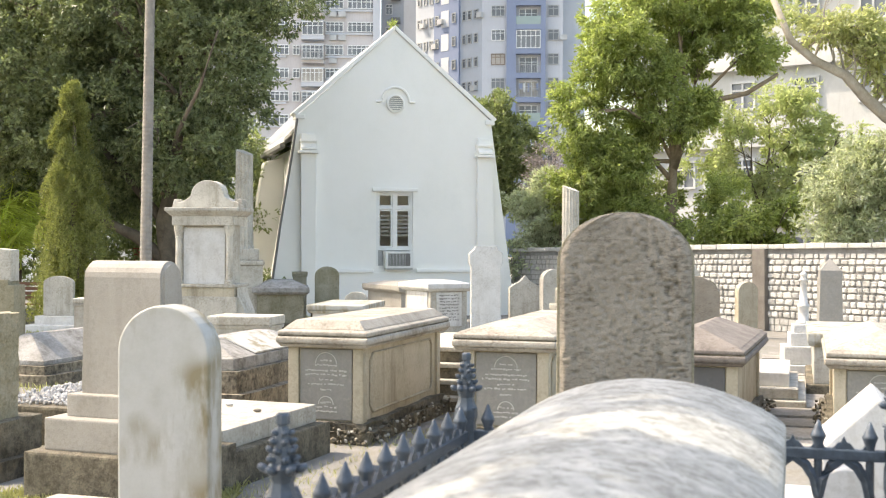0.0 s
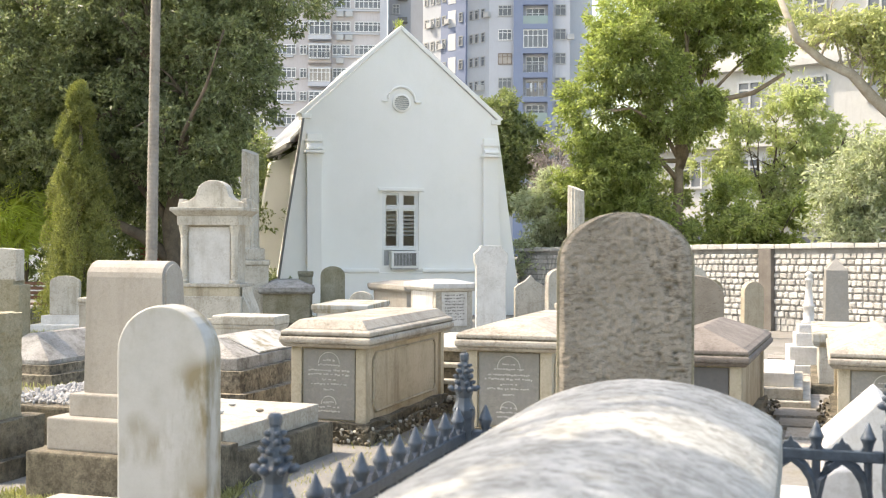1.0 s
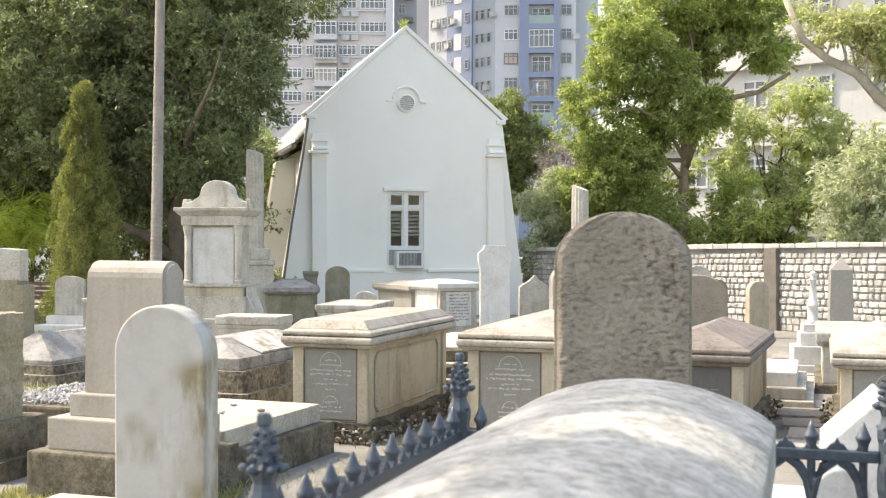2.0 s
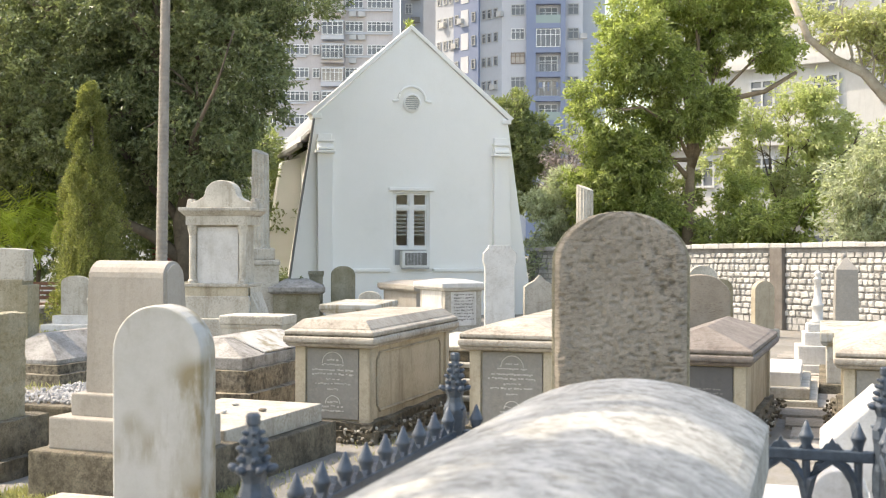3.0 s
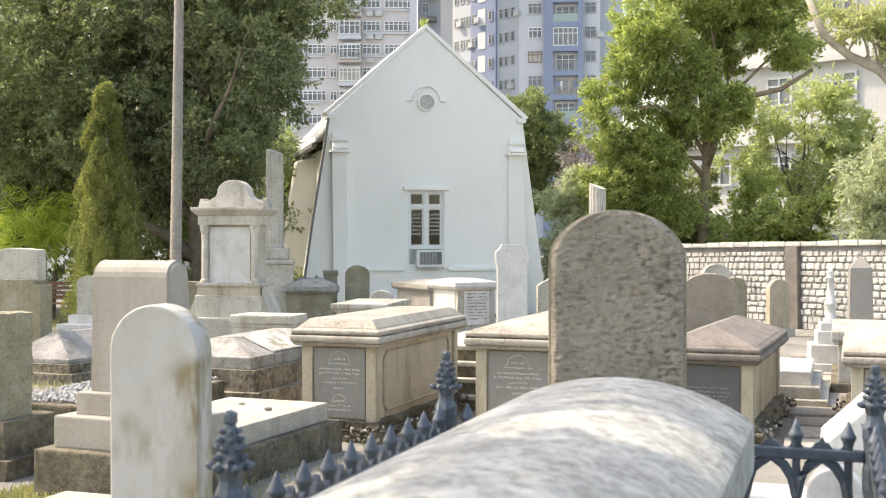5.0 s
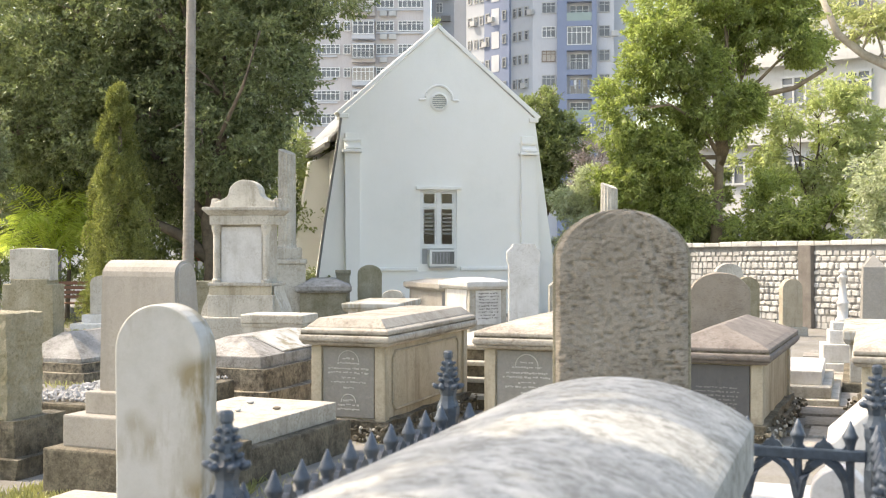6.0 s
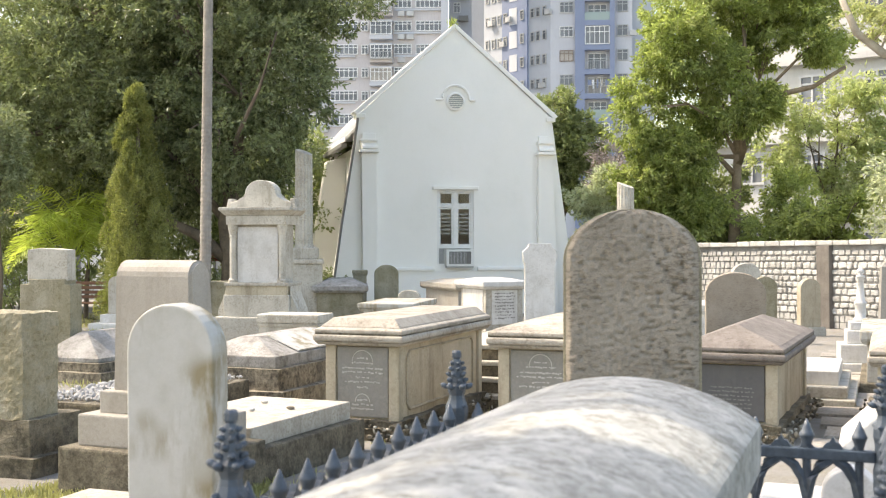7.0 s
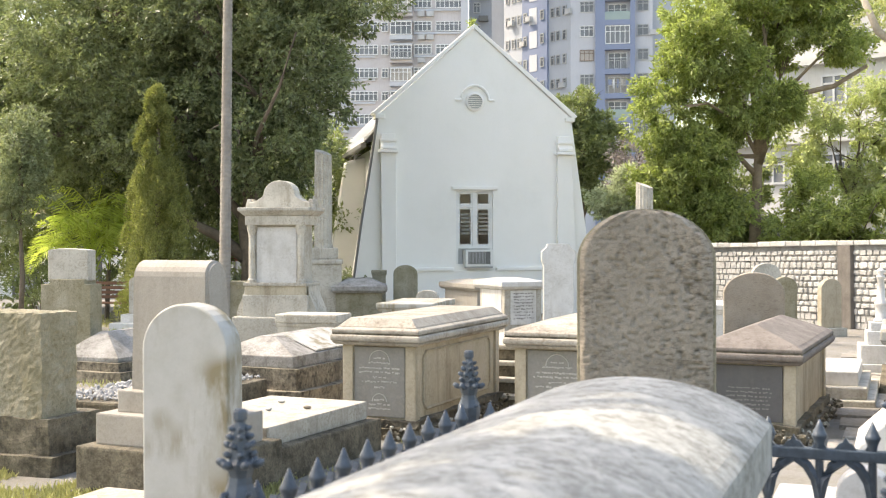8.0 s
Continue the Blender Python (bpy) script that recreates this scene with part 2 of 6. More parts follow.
def part(name, bm, material, parent, label="", smooth=False):
    if smooth:
        for f in bm.faces:
            f.smooth = True
    bmesh.ops.recalc_face_normals(bm, faces=bm.faces[:])
    me = bpy.data.meshes.new(name)
    bm.to_mesh(me)
    bm.free()
    me.materials.append(material)
    ob = new(name, me)
    ob.parent = parent
    return tagged(ob, label)


def add_box(bm, x0, x1, y0, y1, z0, z1, top=0.0):
    """A box; top: how much each side draws in at the top."""
    a = [bm.verts.new(p) for p in ((x0, y0, z0), (x1, y0, z0), (x1, y1, z0), (x0, y1, z0),
                                   (x0 + top, y0 + top, z1), (x1 - top, y0 + top, z1), (x1 - top, y1 - top, z1), (x0 + top, y1 - top, z1))]
    for f in ((0, 3, 2, 1), (4, 5, 6, 7), (0, 1, 5, 4), (1, 2, 6, 5), (2, 3, 7, 6), (3, 0, 4, 7)):
        bm.faces.new([a[i] for i in f])


def soften(bm, width, segments=2):
    bmesh.ops.bevel(bm, geom=bm.edges[:], offset=width, segments=segments, profile=0.6, affect="EDGES", clamp_overlap=True)
    return bm


def box(x0, x1, y0, y1, z0, z1, bev=0.008, top=0.0, seg=2):
    bm = bmesh.new()
    add_box(bm, x0, x1, y0, y1, z0, z1, top)
    return soften(bm, bev, seg) if bev else bm


def block(w, d, z0, z1, bev=0.008, top=0.0, cx=0.0, cy=0.0):
    return box(cx - w / 2, cx + w / 2, cy - d / 2, cy + d / 2, z0, z1, bev, top)


def outline(pts, y0, y1, bev=0.0, seg=2):
    """A shape given by (x, z) points, as thick as y0 to y1."""
    bm = bmesh.new()
    f = bm.faces.new([bm.verts.new((x, y0, z)) for x, z in pts])
    r = bmesh.ops.extrude_face_region(bm, geom=[f])
    bmesh.ops.translate(bm, verts=[v for v in r["geom"] if isinstance(v, bmesh.types.BMVert)], vec=(0, y1 - y0, 0))
    if bev:
        bmesh.ops.recalc_face_normals(bm, faces=bm.faces[:])
        es = [e for e in bm.edges if e.calc_face_angle(0) > 0.6]
        bmesh.ops.bevel(bm, geom=es, offset=bev, segments=seg, profile=0.6, affect="EDGES", clamp_overlap=True)
    return bm


def arch_pts(w, h, rise, steps=18):
    """A slab outline with an arched top that springs at h - rise."""
    p = [(-w / 2, 0), (w / 2, 0)]
    for i in range(steps + 1):
        a = math.pi * i / steps
        p.append((w / 2 * math.cos(a), h - rise + rise * math.sin(a)))
    return p


def roughen(bm, amount, scale, cuts=0, seed=0.0):
    if cuts:
        bmesh.ops.subdivide_edges(bm, edges=bm.edges[:], cuts=cuts, use_grid_fill=True)
    for v in bm.verts:
        v.co += noise.noise_vector(v.co * scale + Vector((seed, seed * 1.7, 0))) * amount
    return bm


def lathe(profile, steps=12, cx=0.0, cy=0.0):
    bm = bmesh.new()
    rings = []
    for r, z in profile:
        rings.append([bm.verts.new((cx + r * math.cos(2 * math.pi * i / steps), cy + r * math.sin(2 * math.pi * i / steps), z)) for i in range(steps)])
    for a, b in zip(rings, rings[1:]):
        for i in range(steps):
            bm.faces.new((a[i], a[(i + 1) % steps], b[(i + 1) % steps], b[i]))
    bm.faces.new(rings[0][::-1])
    bm.faces.new(rings[-1])
    return bm


def add_tube(bm, pts, radii, steps=8):
    rings = []
    for i, p in enumerate(pts):
        p = Vector(p)
        d = (Vector(pts[min(i + 1, len(pts) - 1)]) - Vector(pts[max(i - 1, 0)])).normalized()
        s = d.cross(Vector((0.3, 0.2, 1)) if abs(d.z) < 0.9 else Vector((1, 0.1, 0))).normalized()
        t = d.cross(s)
        rings.append([bm.verts.new(p + (s * math.cos(2 * math.pi * k / steps) + t * math.sin(2 * math.pi * k / steps)) * radii[i]) for k in range(steps)])
    for a, b in zip(rings, rings[1:]):
        for k in range(steps):
            bm.faces.new((a[k], a[(k + 1) % steps], b[(k + 1) % steps], b[k]))
    bm.faces.new(rings[0][::-1])
    bm.faces.new(rings[-1])


def hip(w, d, z0, z1, tw, td):
    """A hipped block: w x d at z0, tw x td at z1."""
    bm = bmesh.new()
    a = [bm.verts.new((sx * w / 2, sy * d / 2, z0)) for sx, sy in ((-1, -1), (1, -1), (1, 1), (-1, 1))]
    b = [bm.verts.new((sx * tw / 2, sy * td / 2, z1)) for sx, sy in ((-1, -1), (1, -1), (1, 1), (-1, 1))]
    bm.faces.new(a[::-1])
    bm.faces.new(b)
    for i in range(4):
        bm.faces.new((a[i], a[(i + 1) % 4], b[(i + 1) % 4], b[i]))
    return bm


def text_bars(parent, x0, x1, z_top, rows, pitch, y, material, seed, height=0.4, arch=False):
    """Lines of writing too worn to read, as thin bars broken into words."""
    rnd = random.Random(seed)
    bm = bmesh.new()
    for r in range(rows):
        z = z_top - r * pitch
        inset = rnd.uniform(0, 0.12) * (x1 - x0)
        x = x0 + inset
        while x < x1 - inset:
            w = rnd.uniform(0.2, 0.75) * pitch
            e = min(x + w, x1 - inset)
            if e - x > pitch * 0.15:
                dz = rnd.uniform(-0.1, 0.1) * pitch
                add_box(bm, x, e, y - 0.003, y + 0.002, z - pitch * height * rnd.uniform(0.6, 1.3) + dz, z + dz)
            x = e + pitch * rnd.choice((0.12, 0.12, 0.16, 0.5))
    return tagged(part("inscription", bm, material, parent, "worn lines of carved writing"), kind="stuff")


# ================= ground =================
def make_ground():
    bm = bmesh.new()
    xs = [-2500, -600, -150, -60] + [-30 + i * 1.0 for i in range(61)] + [60, 150, 600, 2500]
    ys = [-2500, -400, -80, -20, -6] + [-3 + 0.8 * i for i in range(64)] + [60, 90, 150, 400, 3000]
    grid = [[bm.verts.new((x, y, gz(y) + (0.025 * noise.noise(Vector((x * 0.7, y * 0.7, 0))) if abs(x) < 31 and -3 < y < 48 else 0) - 0.02)) for x in xs] for y in ys]
    for j in range(len(ys) - 1):
        for i in range(len(xs) - 1):
            bm.faces.new((grid[j][i], grid[j][i + 1], grid[j + 1][i + 1], grid[j + 1][i]))
    g = part("ground", bm, M_GROUND, None, "dusty cemetery ground with worn paving and sparse grass", True)
    tagged(g, category="ground", kind="structure")


make_ground()


# ================= chapel =================
def make_chapel():
    c = thing("chapel", -1.27, 30.0, 15.7, "white rendered gabled chapel with raking buttresses and a round vent", "chapel", z=-0.45)
    G = 0.45                         # local zero lies this far under the datum
    E_, A_ = 4.70 + G, 6.97 + G
    HB, HE = {-1: 3.30, 1: 3.34}, {-1: 2.49, 1: 2.62}   # half widths at foot and eaves, each side
    # gable wall with a window opening
    wx0, wx1, wz0, wz1 = -0.47, 0.50, 0.88 + G, 2.80 + G
    bm = bmesh.new()
    for y in (0.0, 0.4):
        v = [bm.verts.new((x, y, z)) for x, z in ((-HB[-1], 0), (wx0, 0), (wx1, 0), (HB[1], 0), (HE[1], E_), (0, A_), (-HE[-1], E_))]
        w = [bm.verts.new((x, y, z)) for x, z in ((wx0, wz0), (wx1, wz0), (wx1, wz1), (wx0, wz1))]
        for f in ((v[0], v[1], w[0], w[3], v[6]), (v[1], v[2], w[1], w[0]), (v[2], v[3], v[4], w[2], w[1]), (w[3], w[2], v[4], v[5], v[6])):
            bm.faces.new(f)
        if y == 0.0:
            v0, w0 = v, w
    for a, b in ((v0, v), (w0, w)):
        for i in range(len(a)):
            j = (i + 1) % len(a)
            bm.faces.new((a[i], a[j], b[j], b[i]))
    part("gable_wall", bm, M_PAINT, c)
    # coping along the rake, with kneelers
    for s in (-1, 1):
        he = HE[s]
        nrm = Vector((s * (A_ - E_), 0, he)).normalized()
        p0, p1 = Vector((s * (he + 0.06), 0, E_ - 0.02)), Vector((0, 0, A_))
        pts = [p0, p1, p1 + Vector((0, 0, 0.13)), p0 + nrm * 0.09 + Vector((s * 0.05, 0, 0))]
        part("coping", outline([(p.x, p.z) for p in pts], -0.06, 0.48, 0.02), M_PAINT, c)
        part("kneeler", box(*sorted((s * (he - 0.16), s * (he + 0.09))), -0.07, 0.45, E_ - 0.10, E_ + 0.02, 0.02), M_PAINT, c)
        # upright pilaster with a moulded, stepped cap
        xi, xo = (-2.06, -2.46) if s < 0 else (2.21, 2.60)
        z1 = 3.72 + G
        part("pilaster", outline([(xi, 0.0), (xo + (0.04 if s < 0 else 0.16), 0.0), (xo, z1), (xi, z1)], -0.17, 0.0, 0.015), M_PAINT, c)
        cap = part("pilaster_cap", box(*sorted((xi - s * 0.05, xo + s * 0.06)), -0.30, 0.0, z1, z1 + 0.07, 0.02), M_PAINT, c, "moulded white cap")
        scroll = [(0.0, z1 + 0.069), (-0.20, z1 + 0.069), (-0.27, z1 + 0.10), (-0.265, z1 + 0.15), (-0.21, z1 + 0.20), (-0.16, z1 + 0.25), (-0.15, z1 + 0.291), (0.0, z1 + 0.291)]
        bm = bmesh.new()
        ends = [[bm.verts.new((x, y, z)) for y, z in scroll] for x in (xi, xo)]
        bm.faces.new(ends[0])
        bm.faces.new(ends[1])
        for k in range(len(scroll)):
            q = (k + 1) % len(scroll)
            bm.faces.new((ends[0][k], ends[0][q], ends[1][q], ends[1][k]))
        part("cap_scroll", bm, M_PAINT, cap)
        part("cap_moulding", box(*sorted((xi - s * 0.02, xo + s * 0.02)), -0.22, 0.0, z1 + 0.29, z1 + 0.35, 0.012), M_PAINT, cap)
        part("cap_block", box(*sorted((xi + s * 0.02, xo - s * 0.02)), -0.13, 0.0, z1 + 0.349, z1 + 0.5, 0.02), M_PAINT, cap)
    # raking buttresses along the sides
    for s in (-1, 1):
        for y0 in (3.0, 6.2):
            prof = [(s * 2.35, 0), (s * 3.66, 0), (s * 2.98, 3.70 + G), (s * 2.35, 3.85 + G)]
            part("buttress", outline(prof, y0, y0 + 0.62, 0.02), M_PAINT, c)
    # nave walls, roof, gutter
    part("nave_wall", box(-2.45, -2.15, 0.4, 8.8, 0, 3.95 + G, 0), M_PAINT, c)
    part("nave_wall", box(2.15, 2.45, 0.4, 8.8, 0, 3.95 + G, 0), M_PAINT, c)
    part("nave_wall", outline([(-2.45, 0), (2.45, 0), (2.45, 4.1 + G), (0, 6.5 + G), (-2.45, 4.1 + G)], 8.8, 8.95), M_PAINT, c)
    for s in (-1, 1):
        rf = [(0, 7.06 + G), (s * 2.80, 4.15 + G), (s * 2.80, 4.05 + G), (0, 6.94 + G)]
        part("roof_slope", outline(rf, 0.5, 9.0), M_ROOF, c, "pale sunlit roof slope")
        for k in range(9):                                      # standing seams
            y = 0.8 + k * 0.9
            sm = [(0, 7.10 + G), (s * 2.80, 4.19 + G), (s * 2.80, 4.14 + G), (0, 7.05 + G)]
            part("roof_seam", outline(sm, y, y + 0.05), M_ROOF, c)
        part("gutter", box(*sorted((s * 2.72, s * 2.86)), 0.7, 9.0, 3.92 + G, 4.04 + G, 0.02), M_PIPE, c, "dark gutter")
    bm = bmesh.new()
    add_tube(bm, [(-2.53, -0.03, 4.62 + G), (-2.56, -0.05, 4.4 + G), (-2.66, -0.03, 3.7 + G), (-2.95, -0.03, 1.9 + G), (-3.27, -0.04, 0.05)], [0.034] * 5)
    part("downpipe", bm, M_PIPE, c, "dark grey downpipe running down the buttress")
    # tall narrow side windows in the nave
    for y in (1.5, 4.4, 7.2):
        sw = part("side_window", outline([(-0.3, 0), (0.3, 0), (0.3, 1.6), (0, 2.0), (-0.3, 1.6)], -0.02, 0.03), M_GLASS, c, "narrow dark side window")
        sw.matrix_basis = pose(-2.46, y + 0.3, 1.5 + G, 0, 0, 90)
    # round louvred vent with a hood mould
    vz, vr = 5.08 + G, 0.24
    v = part("vent", lathe([(vr, 0), (vr, 0.05), (vr - 0.05, 0.07), (vr - 0.05, 0.02)], 28), M_PAINT, c, "round louvred vent")
    v.matrix_basis = pose(0.02, -0.005, vz, 90)
    part("vent_back", lathe([(vr - 0.045, 0), (vr - 0.045, 0.012)], 28), M_GLASS, v)
    for i in range(-3, 4):
        h = math.sqrt(max(0.0, (vr - 0.05) ** 2 - (i * 0.052) ** 2))
        if h > 0.03:
            part("louvre", box(-h, h, i * 0.052 - 0.012, i * 0.052 + 0.012, 0.014, 0.045, 0), M_GREY, v)
    hood = bmesh.new()
    n = 18
    pts = [(0.36 * math.cos(math.pi * i / n), 0.36 * math.sin(math.pi * i / n)) for i in range(n + 1)]
    pts = [(0.52, -0.02), (0.40, -0.02)] + pts + [(-0.40, -0.02), (-0.52, -0.02)]
    add_tube(hood, [(0.02 + x, -0.03, vz + 0.06 + z) for x, z in pts], [0.035] * len(pts), 6)
    part("hood_mould", hood, M_PAINT, c)
    # string course
    part("string_course", box(-2.1, wx0 - 0.08, -0.12, 0, 0.70 + G, 0.80 + G, 0.03), M_PAINT, c)
    part("string_course", box(wx1 + 0.08, 2.2, -0.12, 0, 0.70 + G, 0.80 + G, 0.03), M_PAINT, c)
    part("plinth", box(-2.1, 2.1, -0.05, 0, 0, 0.70 + G, 0.01), M_PAINT, c)
    # window
    w = part("window", box(wx0 - 0.12, wx1 + 0.12, -0.09, 0.0, wz1 + 0.0, wz1 + 0.09, 0.015), M_PAINT, c, "white casement window over a boxed air conditioner")
    fr = bmesh.new()
    zt, zm = wz0 + 0.40, wz0 + 1.46
    for a in (wx0, wx1 - 0.06):
        add_box(fr, a, a + 0.06, 0.05, 0.16, wz0, wz1)
    mid = (wx0 + wx1) / 2
    add_box(fr, mid - 0.045, mid + 0.045, 0.052, 0.158, zt, wz1)
    for z in (wz1 - 0.06, zm, zt):
        add_box(fr, wx0, wx1, 0.045, 0.162, z, z + 0.065)
    part("window_frame", fr, M_FRAME, w)
    for k in (0, 1):
        a = wx0 + 0.06 if k == 0 else mid + 0.045
        b = mid - 0.045 if k == 0 else wx1 - 0.06
        for z0, z1 in ((zt + 0.065, zm), (zm + 0.065, wz1 - 0.06)):
            sash = bmesh.new()
            for x in (a + 0.004, b - 0.044):
                add_box(sash, x, x + 0.04, 0.07, 0.13, z0 + 0.004, z1 - 0.004)
            for z in (z0 + 0.004, z1 - 0.044):
                add_box(sash, a + 0.044, b - 0.044, 0.07, 0.13, z, z + 0.04)
            part("sash", sash, M_FRAME, w)
            part("pane", box(a + 0.04, b - 0.04, 0.098, 0.106, z0 + 0.04, z1 - 0.04, 0), M_CLEAR, w, "dark glass pane")
            if z1 < zm + 0.1:
                bl = bmesh.new()
                for q in range(6):
                    add_box(bl, a + 0.05, b - 0.05, 0.115, 0.13, z0 + 0.3 + q * 0.1, z0 + 0.35 + q * 0.1)
                part("blind", bl, M_GREY, w, "half-drawn slatted blind")
    part("infill_panel", box(wx0 + 0.06, wx1 - 0.06, 0.1, 0.15, wz0, zt, 0), M_GREY, w)
    ac = part("air_conditioner", box(wx0 + 0.2, wx1 - 0.03, -0.22, 0.12, wz0 - 0.06, zt - 0.03, 0.012), M_FRAME, c, "boxed window air conditioner")
    part("grille", box(wx0 + 0.27, wx1 - 0.12, -0.228, -0.215, wz0 + 0.0, zt - 0.08, 0), M_PIPE, ac)
    for q in range(12):
        x = wx0 + 0.285 + q * 0.038
        part("grille_bar", box(x, x + 0.014, -0.24, -0.226, wz0 + 0.0, zt - 0.08, 0), M_GREY, ac)
    part("bracket", box(wx0 + 0.22, wx1 - 0.05, -0.2, 0.0, wz0 - 0.1, wz0 - 0.062, 0.005), M_GREY, ac)
    return c


make_chapel()


# ================= boundary wall =================
WALL_A, WALL_B = Vector((1.9, 31.5, 0)), Vector((9.6, 18.6, 0))


def make_wall():
    d = WALL_B - WALL_A
    L = d.length
    ang = math.degrees(math.atan2(d.y, d.x))
    zb, zt = -0.75, 1.24
    w = new("wall_east")
    w.matrix_basis = pose(WALL_A.x, WALL_A.y, 0, 0, 0, ang) @ pose(0, 0, 0, 0, -0.83, 0)
    tagged(w, "coursed pale rubble stone boundary wall with coping and pier", "wall", kind="structure")
    part("wall_core", box(0, L, 0.0, 0.4, zb, zt - 0.0, 0), M_MORTAR, w)
    rnd = random.Random(5)
    shapes = []
    for k in range(10):
        bm = bmesh.new()
        add_box(bm, -0.5, 0.5, -0.5, 0.5, -0.5, 0.5)
        bmesh.ops.bevel(bm, geom=bm.edges[:], offset=0.17, segments=1, affect="EDGES")
        for v in bm.verts:
            v.co += noise.noise_vector(v.co * 2.3 + Vector((k * 7.1, 0, 0))) * 0.13
        me = bpy.data.meshes.new("stone_block")
        bm.to_mesh(me)
        bm.free()
        me.materials.append(M_RUBBLE)
        shapes.append(me)
    count = 0
    rest = bmesh.new()
    z = zb + 0.05
    row = 0
    while z < zt - 0.12:
        h = rnd.uniform(0.115, 0.155)
        x = 0.02 + rnd.uniform(-0.1, 0)
        while x < L:
            bw = rnd.choice((0.13, 0.155, 0.18, 0.2, 0.23))
            x1 = min(x + bw, L)
            if 8.9 < (x + x1) / 2 < 9.24:                 # pier
                x = x1
                continue
            if z > -0.25 and count < 300 and 7.0 < x < 13.0:
                ob = new("stone_block", rnd.choice(shapes))
                ob.parent = w
                ob.location = ((x + x1) / 2, rnd.uniform(-0.008, 0.009), z + h / 2)
                ob.scale = (x1 - x - rnd.uniform(0.018, 0.04), 0.075, h - rnd.uniform(0.022, 0.04))
                ob.rotation_euler = (0, rnd.uniform(-0.07, 0.07), 0)
                count += 1
            else:
                g = rnd.uniform(0.011, 0.02)
                add_box(rest, x + g, x1 - g, rnd.uniform(-0.034, -0.014), 0.02, z + g, z + h - g, 0.008)
            x = x1
        z += h
        row += 1
    r = part("stone_courses", rest, M_RUBBLE, w)
    tagged(r, kind="stuff")
    x = 0.0
    while x < L:
        bw = rnd.uniform(0.4, 0.62)
        part("coping_stone", box(x + 0.008, min(x + bw, L) - 0.008, -0.09, 0.46, zt, zt + 0.1 + rnd.uniform(-0.01, 0.015), 0.02), M_RUBBLE, w)
        x += bw
    part("pier", box(8.9, 9.24, -0.12, 0.0, zb, zt - 0.002, 0.015), M_PIER, w, "dark rendered pier")


make_wall()


# ================= graves =================
RZ = -17.5


def rubble_bits():
    out = []
    for k in range(4):
        bm = bmesh.new()
        bmesh.ops.create_icosphere(bm, subdivisions=1, radius=0.042)
        roughen(bm, 0.018, 20, 0, k * 3.3)
        me = bpy.data.meshes.new("base_stone")
        bm.to_mesh(me)
        bm.free()
        me.materials.append((M_PALE, M_MOSSY, M_TANBASE, M_MOSSY)[k])
        out.append(me)
    return out


RUBBLE_BITS = rubble_bits()


